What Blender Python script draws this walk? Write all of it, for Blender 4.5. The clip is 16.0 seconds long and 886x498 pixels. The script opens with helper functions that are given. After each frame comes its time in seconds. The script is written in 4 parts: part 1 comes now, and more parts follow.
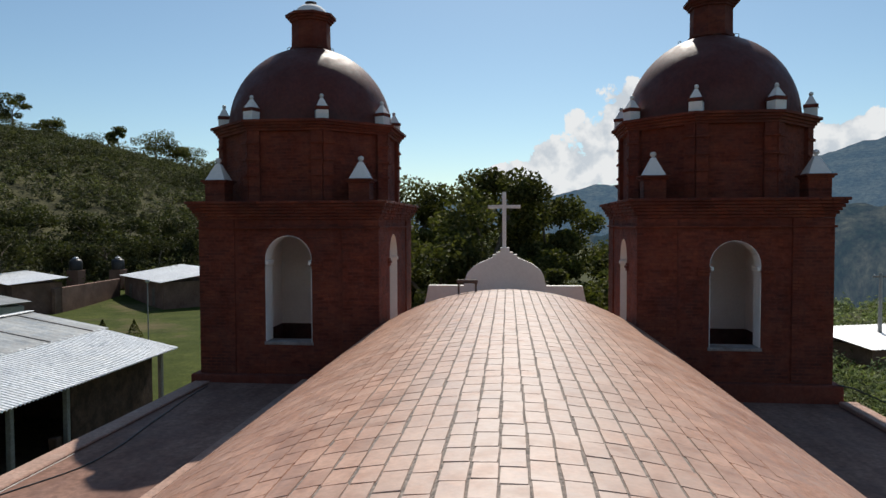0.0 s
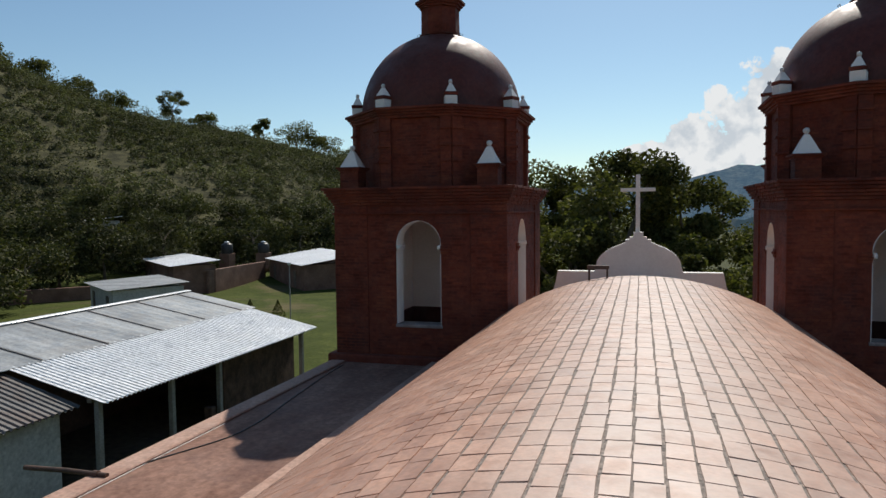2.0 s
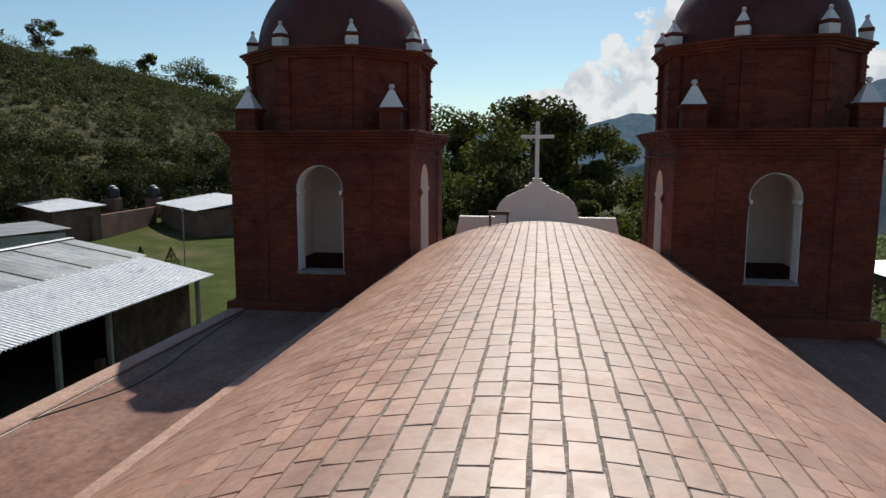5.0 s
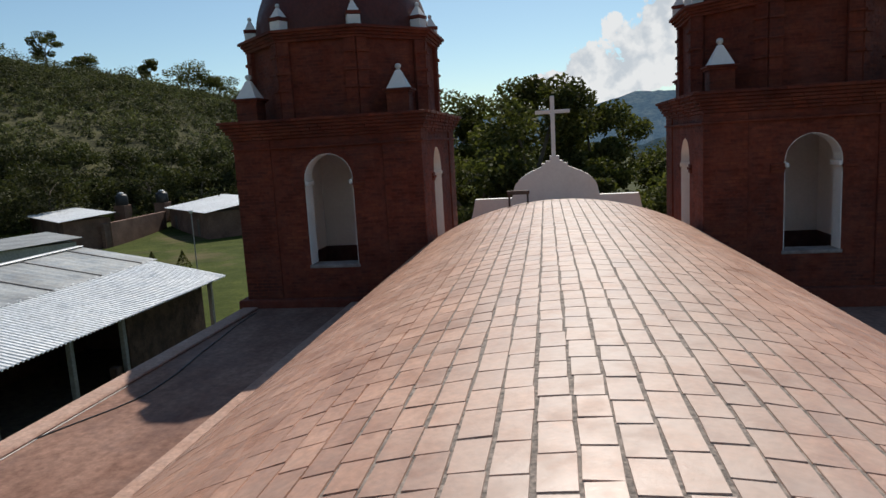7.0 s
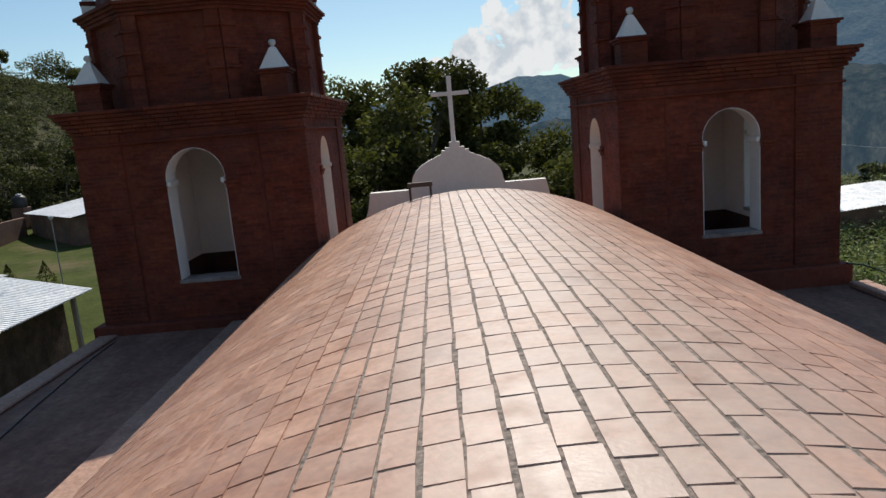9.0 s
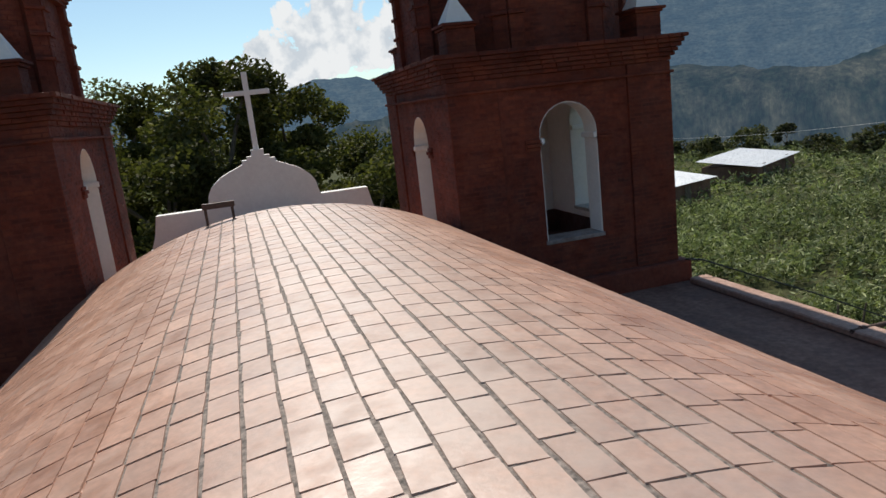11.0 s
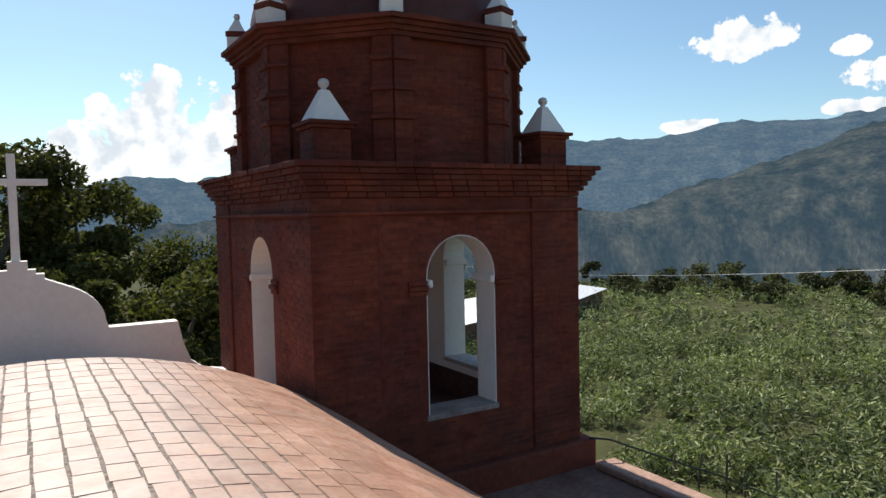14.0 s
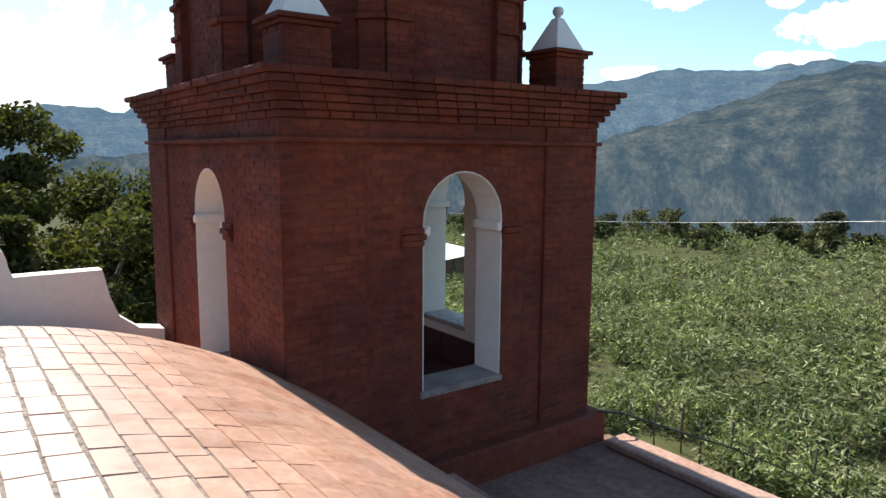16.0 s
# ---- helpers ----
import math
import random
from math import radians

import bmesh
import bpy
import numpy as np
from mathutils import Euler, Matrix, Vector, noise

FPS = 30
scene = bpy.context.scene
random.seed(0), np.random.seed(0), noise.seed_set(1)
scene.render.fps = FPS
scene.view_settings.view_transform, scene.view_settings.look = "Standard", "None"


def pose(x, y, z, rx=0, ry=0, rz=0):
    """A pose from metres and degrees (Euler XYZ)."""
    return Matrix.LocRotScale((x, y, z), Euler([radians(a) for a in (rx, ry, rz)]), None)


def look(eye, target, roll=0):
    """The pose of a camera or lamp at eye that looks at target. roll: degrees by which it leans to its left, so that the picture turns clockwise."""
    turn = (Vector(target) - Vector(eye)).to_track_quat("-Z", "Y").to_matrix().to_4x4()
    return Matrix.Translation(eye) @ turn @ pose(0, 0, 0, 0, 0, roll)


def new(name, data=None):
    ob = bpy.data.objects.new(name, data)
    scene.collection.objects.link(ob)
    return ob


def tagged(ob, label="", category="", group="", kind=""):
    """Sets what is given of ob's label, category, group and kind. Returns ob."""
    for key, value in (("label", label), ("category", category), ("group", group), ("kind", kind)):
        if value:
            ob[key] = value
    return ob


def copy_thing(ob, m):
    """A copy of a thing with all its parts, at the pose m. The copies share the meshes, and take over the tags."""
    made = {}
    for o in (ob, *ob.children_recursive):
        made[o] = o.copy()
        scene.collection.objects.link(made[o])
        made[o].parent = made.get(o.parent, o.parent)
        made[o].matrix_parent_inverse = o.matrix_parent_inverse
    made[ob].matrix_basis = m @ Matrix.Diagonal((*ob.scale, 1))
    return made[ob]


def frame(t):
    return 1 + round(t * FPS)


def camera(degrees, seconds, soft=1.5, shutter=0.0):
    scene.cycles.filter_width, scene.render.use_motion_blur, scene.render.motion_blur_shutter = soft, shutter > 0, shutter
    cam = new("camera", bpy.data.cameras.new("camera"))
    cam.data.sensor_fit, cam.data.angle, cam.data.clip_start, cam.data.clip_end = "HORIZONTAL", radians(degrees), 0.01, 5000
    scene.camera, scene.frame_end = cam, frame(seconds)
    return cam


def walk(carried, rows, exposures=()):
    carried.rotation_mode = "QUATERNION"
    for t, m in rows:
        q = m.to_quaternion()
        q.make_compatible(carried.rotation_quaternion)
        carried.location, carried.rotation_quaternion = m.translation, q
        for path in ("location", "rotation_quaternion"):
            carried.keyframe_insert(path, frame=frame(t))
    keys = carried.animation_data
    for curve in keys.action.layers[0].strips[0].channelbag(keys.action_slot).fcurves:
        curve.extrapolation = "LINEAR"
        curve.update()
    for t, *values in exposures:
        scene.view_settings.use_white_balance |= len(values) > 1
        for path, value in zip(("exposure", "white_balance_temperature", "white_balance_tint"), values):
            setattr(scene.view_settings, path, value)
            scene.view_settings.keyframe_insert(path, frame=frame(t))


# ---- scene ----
cam = camera(65.6, 16.0)
PATH = [
    (0, (0.097, -0.008, 1.548), (-0.114, 1.98, 1.476), -0.2),
    (0.5, (0.084, -0.024, 1.544), (-0.245, 1.945, 1.415), -0.3),
    (1, (0.058, 0.06, 1.557), (-0.312, 2.019, 1.397), -0.4),
    (1.5, (0.075, 0.054, 1.551), (-0.348, 2.003, 1.395), -0.3),
    (2, (0.085, 0.076, 1.549), (-0.491, 1.988, 1.435), -0.6),
    (2.5, (0.063, 0.068, 1.573), (-0.555, 1.97, 1.605), -0.4),
    (3, (0.054, 0.032, 1.583), (-0.391, 1.981, 1.626), 0.1),
    (3.5, (0.073, -0.018, 1.592), (-0.241, 1.957, 1.556), 0.4),
    (4, (0.051, -0.031, 1.574), (-0.187, 1.953, 1.484), 0.3),
    (4.5, (0.077, -0.001, 1.58), (-0.216, 1.966, 1.363), 0.8),
    (6.8, (-0.16, 0.694, 1.387), (-0.451, 2.647, 1.068), -3.7),
    (7, (-0.208, 0.777, 1.377), (-0.536, 2.726, 1.074), -3.3),
    (7.5, (-0.364, 1.16, 1.371), (-0.557, 3.127, 1.066), -5.0),
    (8, (-0.471, 1.547, 1.344), (-0.761, 3.505, 1.056), -4.4),
    (8.5, (-0.478, 2.011, 1.33), (-0.677, 3.969, 0.974), -3.1),
    (9, (-0.49, 2.509, 1.344), (-0.515, 4.477, 0.986), -5.0),
    (9.5, (-0.512, 2.984, 1.369), (-0.485, 4.95, 1.007), -4.0),
    (10, (-0.597, 3.484, 1.314), (-0.408, 5.437, 0.927), -3.7),
    (10.2, (-0.612, 3.692, 1.335), (-0.336, 5.634, 0.941), -4.7),
    (12.3, (-0.245, 5.959, 1.324), (0.503, 7.761, 0.887), -4.9),
    (12.5, (-0.215, 6.182, 1.353), (0.565, 7.956, 0.857), -4.3),
    (13, (-0.107, 6.673, 1.354), (0.672, 8.463, 0.92), -3.2),
    (13.5, (-0.064, 7.159, 1.419), (0.775, 8.963, 1.215), 0.1),
    (14, (-0.05, 7.597, 1.474), (0.98, 9.308, 1.367), -1.2),
    (14.5, (0.099, 8.082, 1.51), (1.219, 9.725, 1.298), 0.8),
    (15, (0.147, 8.506, 1.426), (1.451, 10.007, 1.208), -0.6),
    (15.5, (0.335, 8.908, 1.372), (1.527, 10.495, 1.127), -0.7),
    (16, (0.302, 9.394, 1.374), (1.471, 10.993, 1.095), 0.4),
]
walk(cam, [(t, look(eye, target, roll)) for t, eye, target, roll in PATH],
     [(0, -0.1), (7, -0.13), (10, -0.07), (12.5, 0.05), (13, 0.1), (13.5, 0.22), (14, 0.3), (15, 0.45), (15.5, 0.73), (16, 0.87)])

# ---- light ----
SUN_EL, SUN_AZ = 47.0, 1.3      # degrees above the horizon, degrees right of the nave's axis
world = bpy.data.worlds.new("sky")
scene.world = world
world.use_nodes = True
wn = world.node_tree.nodes
wl = world.node_tree.links
wn.clear()
w_out = wn.new("ShaderNodeOutputWorld")
w_bg = wn.new("ShaderNodeBackground")
w_sky = wn.new("ShaderNodeTexSky")
w_sky.sky_type = 'NISHITA'
w_sky.sun_disc = False
w_sky.sun_elevation = radians(SUN_EL)
w_sky.sun_rotation = radians(SUN_AZ)
w_sky.altitude = 900
w_sky.air_density = 1.0
w_sky.dust_density = 1.0
w_sky.ozone_density = 0.25
w_bg.inputs["Strength"].default_value = 0.092


def wmath(op, a, b=None, c=None):
    n = wn.new("ShaderNodeMath")
    n.operation = op
    for i, v in enumerate((a, b, c)):
        if v is None:
            continue
        if isinstance(v, (int, float)):
            n.inputs[i].default_value = v
        else:
            wl.new(v, n.inputs[i])
    return n.outputs[0]


# cumulus clouds: billowing noise inside soft patches of the sky (azimuth right of ahead, elevation, half widths; degrees)
CLOUDS = [(1.0, 3.4, 5.0, 1.7), (4.6, 5.0, 3.6, 2.8), (6.2, 5.6, 3.2, 3.2), (8.5, 7.2, 3.0, 3.6), (12.5, 6.6, 4.5, 3.4), (23.5, 5.8, 4.5, 2.2), (54.5, 12.4, 3.6, 1.7), (61.5, 11.0, 1.5, 0.7), (66.5, 8.8, 5.5, 1.5),
          (51, 6.3, 2.6, 0.7), (62.5, 6.8, 2.6, 0.7), (80, 9.5, 5, 1.4), (120, 12, 14, 4), (-140, 14, 16, 4), (170, 10, 14, 4)]
w_tc = wn.new("ShaderNodeTexCoord")
w_sep = wn.new("ShaderNodeSeparateXYZ")
wl.new(w_tc.outputs["Generated"], w_sep.inputs[0])
w_az = wmath('MULTIPLY', wmath('ARCTAN2', w_sep.outputs[0], w_sep.outputs[1]), 57.29578)
w_el = wmath('MULTIPLY', wmath('ARCSINE', w_sep.outputs[2]), 57.29578)
patch = None
for caz, cel, cw, ch in CLOUDS:
    da = wmath('DIVIDE', wmath('SUBTRACT', w_az, caz), cw)
    de = wmath('DIVIDE', wmath('SUBTRACT', w_el, cel), ch)
    q = wmath('SUBTRACT', 1.0, wmath('ADD', wmath('MULTIPLY', da, da), wmath('MULTIPLY', de, de)))
    patch = q if patch is None else wmath('MAXIMUM', patch, q)
patch = wmath('MAXIMUM', patch, -1.5)
w_n1 = wn.new("ShaderNodeTexNoise")
w_n1.inputs["Scale"].default_value = 19
w_n1.inputs["Detail"].default_value = 11
w_n1.inputs["Roughness"].default_value = 0.57
wl.new(w_tc.outputs["Generated"], w_n1.inputs["Vector"])
dens = wmath('ADD', wmath('MULTIPLY', patch, 0.62), wmath('MULTIPLY', wmath('SUBTRACT', w_n1.outputs["Fac"], 0.5), 2.7))
w_mr = wn.new("ShaderNodeMapRange")
w_mr.interpolation_type = 'SMOOTHSTEP'
w_mr.inputs["From Min"].default_value = 0.0
w_mr.inputs["From Max"].default_value = 0.13
wl.new(dens, w_mr.inputs["Value"])
w_n2 = wn.new("ShaderNodeTexNoise")
w_n2.inputs["Scale"].default_value = 38
w_n2.inputs["Detail"].default_value = 8
wl.new(w_tc.outputs["Generated"], w_n2.inputs["Vector"])
w_cr = wn.new("ShaderNodeValToRGB")
w_cr.color_ramp.elements[0].position, w_cr.color_ramp.elements[0].color = 0.38, (6.6, 7.2, 7.8, 1)
w_cr.color_ramp.elements[1].position, w_cr.color_ramp.elements[1].color = 0.56, (9.4, 9.6, 9.7, 1)
wl.new(w_n2.outputs["Fac"], w_cr.inputs["Fac"])
w_mix = wn.new("ShaderNodeMixRGB")
wl.new(w_mr.outputs["Result"], w_mix.inputs["Fac"])
w_tint = wn.new("ShaderNodeMixRGB")
w_tint.blend_type = 'MULTIPLY'
w_tint.inputs["Fac"].default_value = 1.0
w_tint.inputs["Color2"].default_value = (0.95, 1.125, 1.15, 1)
wl.new(w_sky.outputs["Color"], w_tint.inputs["Color1"])
wl.new(w_tint.outputs["Color"], w_mix.inputs["Color1"])
wl.new(w_cr.outputs["Color"], w_mix.inputs["Color2"])
wl.new(w_mix.outputs["Color"], w_bg.inputs["Color"])
wl.new(w_bg.outputs[0], w_out.inputs["Surface"])

sun = new("sun", bpy.data.lights.new("sun", 'SUN'))
sun.data.energy, sun.data.angle, sun.data.color = 5.0, radians(0.53), (1.0, 0.94, 0.85)
sun_way = Vector((math.sin(radians(SUN_AZ)) * math.cos(radians(SUN_EL)), math.cos(radians(SUN_AZ)) * math.cos(radians(SUN_EL)), math.sin(radians(SUN_EL))))
sun.matrix_world = look(sun_way * 60, (0, 0, 0))

# ---- materials ----


def shader(name):
    m = bpy.data.materials.new(name)
    m.use_nodes = True
    n = m.node_tree.nodes
    return m, n, m.node_tree.links, n["Principled BSDF"]


def noise_tex(n, l, scale, detail=5, rough=0.6, stretch=None):
    g = n.new("ShaderNodeNewGeometry")
    t = n.new("ShaderNodeTexNoise")
    t.inputs["Scale"].default_value = scale
    t.inputs["Detail"].default_value = detail
    t.inputs["Roughness"].default_value = rough
    if stretch:
        mp = n.new("ShaderNodeMapping")
        mp.inputs["Scale"].default_value = stretch
        l.new(g.outputs["Position"], mp.inputs["Vector"])
        l.new(mp.outputs[0], t.inputs["Vector"])
    else:
        l.new(g.outputs["Position"], t.inputs["Vector"])
    return t.outputs["Fac"]


def ramp(n, l, fac, c1, c2, a=0.35, b=0.65):
    r = n.new("ShaderNodeValToRGB")
    r.color_ramp.elements[0].position, r.color_ramp.elements[0].color = a, (*c1, 1)
    r.color_ramp.elements[1].position, r.color_ramp.elements[1].color = b, (*c2, 1)
    l.new(fac, r.inputs["Fac"])
    return r.outputs["Color"]


def mixed(n, l, fac, c1, c2, mode='MIX'):
    x = n.new("ShaderNodeMixRGB")
    x.blend_type = mode
    for s, v in (("Fac", fac), ("Color1", c1), ("Color2", c2)):
        if isinstance(v, (int, float)):
            x.inputs[s].default_value = v
        elif isinstance(v, tuple):
            x.inputs[s].default_value = (*v, 1)
        else:
            l.new(v, x.inputs[s])
    return x.outputs["Color"]


def surface(name, c1, c2, scale=2.0, rough=0.8, bump=0.25, bscale=70, dist=0.01, stain=None, sscale=0.7, samount=0.6, vary=0.0, island=False,
            grain=0.25, metal=0.0, stretch=None, spec=0.5, patch=None):
    """Two-scale colour, a stain layer, optional variation from piece to piece, and a fine relief."""
    m, n, l, b = shader(name)
    col = ramp(n, l, noise_tex(n, l, scale, stretch=stretch), c1, c2)
    if grain:
        fine = ramp(n, l, noise_tex(n, l, scale * 14, 3), (1 - grain,) * 3, (1 + grain,) * 3, 0.3, 0.7)
        col = mixed(n, l, 1.0, col, fine, 'MULTIPLY')
    if vary:
        if island:
            src = n.new("ShaderNodeNewGeometry").outputs["Random Per Island"]
        else:
            src = n.new("ShaderNodeObjectInfo").outputs["Random"]
        v = ramp(n, l, src, (1 - vary, 1 - vary * 1.15, 1 - vary * 1.2), (1 + vary, 1 + vary, 1 + vary * 0.9), 0.0, 1.0)
        col = mixed(n, l, 1.0, col, v, 'MULTIPLY')
    if stain:
        f = ramp(n, l, noise_tex(n, l, sscale, 7, 0.7), (0, 0, 0), (samount,) * 3, 0.48, 0.66)
        col = mixed(n, l, f, col, stain)
    if patch:
        f = ramp(n, l, noise_tex(n, l, 1.3, 6, 0.65, stretch=(1.0, 1.0, 2.6)), (0, 0, 0), (0.7,) * 3, 0.5, 0.68)
        col = mixed(n, l, f, col, patch)
    l.new(col, b.inputs["Base Color"])
    rr = ramp(n, l, noise_tex(n, l, scale * 3, 4), (max(rough - 0.12, 0.05),) * 3, (min(rough + 0.12, 1),) * 3)
    l.new(rr, b.inputs["Roughness"])
    b.inputs["Metallic"].default_value = metal
    b.inputs["Specular IOR Level"].default_value = spec
    if bump:
        bp = n.new("ShaderNodeBump")
        bp.inputs["Strength"].default_value = bump
        bp.inputs["Distance"].default_value = dist
        l.new(noise_tex(n, l, bscale, 5), bp.inputs["Height"])
        l.new(bp.outputs[0], b.inputs["Normal"])
    return m


def leaf_material(name, c1, c2, trans=0.35, scale=0.25):
    m, n, l, b = shader(name)
    isl = n.new("ShaderNodeNewGeometry").outputs["Random Per Island"]
    col = ramp(n, l, isl, c1, c2, 0.0, 1.0)
    big = ramp(n, l, noise_tex(n, l, scale, 3), (0.6, 0.6, 0.6), (1.3, 1.3, 1.2))
    col = mixed(n, l, 1.0, col, big, 'MULTIPLY')
    l.new(col, b.inputs["Base Color"])
    b.inputs["Roughness"].default_value = 0.75
    b.inputs["Specular IOR Level"].default_value = 0.12
    tr = n.new("ShaderNodeBsdfTranslucent")
    l.new(mixed(n, l, 1.0, col, (1.0, 1.15, 0.5), 'MULTIPLY'), tr.inputs["Color"])
    mx = n.new("ShaderNodeMixShader")
    mx.inputs[0].default_value = trans
    l.new(b.outputs[0], mx.inputs[1])
    l.new(tr.outputs[0], mx.inputs[2])
    l.new(mx.outputs[0], n["Material Output"].inputs["Surface"])
    return m


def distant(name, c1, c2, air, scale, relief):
    """Far wooded slopes; the air's blue haze is a glow put into the material; the pattern lies along the slope."""
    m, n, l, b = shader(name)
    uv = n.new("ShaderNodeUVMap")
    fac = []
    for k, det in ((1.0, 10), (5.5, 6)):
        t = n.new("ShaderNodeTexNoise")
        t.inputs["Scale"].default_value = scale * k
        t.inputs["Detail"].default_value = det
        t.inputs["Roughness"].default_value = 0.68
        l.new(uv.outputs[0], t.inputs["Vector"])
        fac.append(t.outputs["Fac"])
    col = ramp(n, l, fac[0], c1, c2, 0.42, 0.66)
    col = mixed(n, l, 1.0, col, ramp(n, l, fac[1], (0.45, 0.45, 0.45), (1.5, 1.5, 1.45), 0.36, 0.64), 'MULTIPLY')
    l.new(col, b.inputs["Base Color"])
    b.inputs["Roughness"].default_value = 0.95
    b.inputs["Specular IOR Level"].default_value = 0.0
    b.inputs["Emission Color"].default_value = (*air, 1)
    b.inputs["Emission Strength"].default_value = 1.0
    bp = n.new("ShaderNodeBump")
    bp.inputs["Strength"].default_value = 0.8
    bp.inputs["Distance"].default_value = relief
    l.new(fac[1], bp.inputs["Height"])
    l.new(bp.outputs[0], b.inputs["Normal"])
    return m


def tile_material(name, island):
    """Fired clay with a red slip left on the flanks; the crown's pale sheen is painted into the colour."""
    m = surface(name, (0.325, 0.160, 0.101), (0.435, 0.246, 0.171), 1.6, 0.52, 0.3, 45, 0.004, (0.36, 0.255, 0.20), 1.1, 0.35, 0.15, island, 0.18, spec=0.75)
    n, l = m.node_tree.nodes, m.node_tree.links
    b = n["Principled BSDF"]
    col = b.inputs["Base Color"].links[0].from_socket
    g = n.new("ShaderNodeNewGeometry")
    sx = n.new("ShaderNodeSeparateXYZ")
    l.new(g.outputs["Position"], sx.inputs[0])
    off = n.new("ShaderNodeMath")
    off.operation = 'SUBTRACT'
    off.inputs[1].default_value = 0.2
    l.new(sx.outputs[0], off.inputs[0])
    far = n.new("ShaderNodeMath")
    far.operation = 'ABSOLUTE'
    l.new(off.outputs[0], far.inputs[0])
    crown_sheen = n.new("ShaderNodeMapRange")
    crown_sheen.interpolation_type = 'SMOOTHSTEP'
    crown_sheen.inputs["From Min"].default_value, crown_sheen.inputs["From Max"].default_value = 1.5, 0.25
    crown_sheen.inputs["To Max"].default_value = 0.62
    l.new(far.outputs[0], crown_sheen.inputs["Value"])
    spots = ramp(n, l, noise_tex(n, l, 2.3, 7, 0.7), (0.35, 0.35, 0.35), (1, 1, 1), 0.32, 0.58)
    fac = mixed(n, l, 1.0, crown_sheen.outputs[0], spots, 'MULTIPLY')
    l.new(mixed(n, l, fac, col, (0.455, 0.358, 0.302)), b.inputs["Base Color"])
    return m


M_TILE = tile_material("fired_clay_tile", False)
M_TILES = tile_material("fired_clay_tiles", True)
M_BED = surface("clay_slip_bed", (0.315, 0.150, 0.093), (0.425, 0.228, 0.152), 1.6, 0.5, 0.5, 60, 0.01)
M_JOINT = surface("dark_joint_mortar", (0.085, 0.070, 0.060), (0.33, 0.27, 0.23), 30, 0.9, 0.8, 120, 0.006)
M_BRICK = surface("red_brick_piece", (0.098, 0.0185, 0.0095), (0.166, 0.035, 0.0165), 0.9, 0.9, 0.6, 60, 0.01, (0.060, 0.018, 0.013), 0.55, 0.7, 0.30, False, 0.25, patch=(0.235, 0.060, 0.027))
M_BRICKS = surface("red_brickwork", (0.098, 0.0185, 0.0095), (0.166, 0.035, 0.0165), 0.9, 0.9, 0.6, 60, 0.01, (0.060, 0.018, 0.013), 0.55, 0.7, 0.30, True, 0.25, patch=(0.235, 0.060, 0.027))
M_MORTAR = surface("red_stained_mortar", (0.112, 0.0225, 0.0115), (0.165, 0.037, 0.019), 0.9, 0.9, 0.6, 50, 0.01)
M_DOME = surface("red_limewash_dome", (0.075, 0.015, 0.010), (0.12, 0.028, 0.018), 0.9, 0.58, 0.35, 35, 0.01, (0.055, 0.016, 0.012), 0.9, 0.6, spec=0.4)
M_PLASTER = surface("white_lime_plaster", (0.83, 0.80, 0.755), (0.87, 0.845, 0.80), 1.1, 0.85, 0.25, 40, 0.006, (0.70, 0.67, 0.62), 0.8, 0.3, grain=0.04)
M_DADO = surface("dark_red_paint", (0.060, 0.020, 0.017), (0.095, 0.030, 0.024), 2, 0.8, 0.3, 40, 0.01, (0.13, 0.075, 0.065), 0.9, 0.5)
M_LOWROOF = surface("weathered_clay_screed", (0.20, 0.110, 0.082), (0.31, 0.185, 0.140), 0.8, 0.85, 0.4, 30, 0.01, (0.13, 0.09, 0.085), 0.5, 0.5, spec=0.1, stretch=(2.2, 0.5, 1.0))
M_KERB = surface("pale_clay_kerb", (0.34, 0.190, 0.135), (0.43, 0.272, 0.205), 1.2, 0.8, 0.4, 45, 0.01, (0.3, 0.2, 0.16), 1.0, 0.4)
M_IRON = surface("rusty_iron", (0.06, 0.035, 0.025), (0.11, 0.06, 0.04), 8, 0.7, 0.3, 90, 0.004)
M_CABLE = surface("black_rubber", (0.015, 0.015, 0.015), (0.03, 0.03, 0.03), 5, 0.5, 0.0)
M_GLASSBALL = surface("cloudy_glass_globe", (0.55, 0.56, 0.55), (0.66, 0.67, 0.66), 8, 0.25, 0.0)
M_ZINC = surface("bright_corrugated_zinc", (0.70, 0.71, 0.71), (0.80, 0.81, 0.81), 0.5, 0.38, 0.1, 30, 0.004, (0.45, 0.44, 0.42), 0.25, 0.3, metal=0.1)
M_ZINC_OLD = surface("weathered_grey_zinc", (0.24, 0.25, 0.25), (0.36, 0.37, 0.37), 0.6, 0.5, 0.1, 30, 0.004, (0.18, 0.17, 0.16), 0.5, 0.5, metal=0.2, stretch=(0.3, 1.2, 1))
M_ZINC_DARK = surface("dark_rusted_zinc", (0.10, 0.095, 0.09), (0.17, 0.16, 0.15), 0.8, 0.6, 0.1, 30, 0.004, (0.12, 0.07, 0.05), 0.7, 0.6, metal=0.2)
M_ADOBE = surface("adobe_wall", (0.14, 0.072, 0.048), (0.23, 0.13, 0.09), 0.6, 0.9, 0.5, 14, 0.02, (0.11, 0.065, 0.045), 0.5, 0.6)
M_WASH = surface("grey_whitewash", (0.47, 0.45, 0.41), (0.58, 0.56, 0.52), 0.6, 0.9, 0.2, 20, 0.01, (0.36, 0.34, 0.31), 0.4, 0.5)
# whitewash with the shade put into its colour, plus brown stains
M_SILL = surface("shaded_sill", (0.20, 0.16, 0.15), (0.34, 0.30, 0.28), 2.5, 0.9, 0.3, 40, 0.006, (0.12, 0.06, 0.05), 1.5, 0.6)
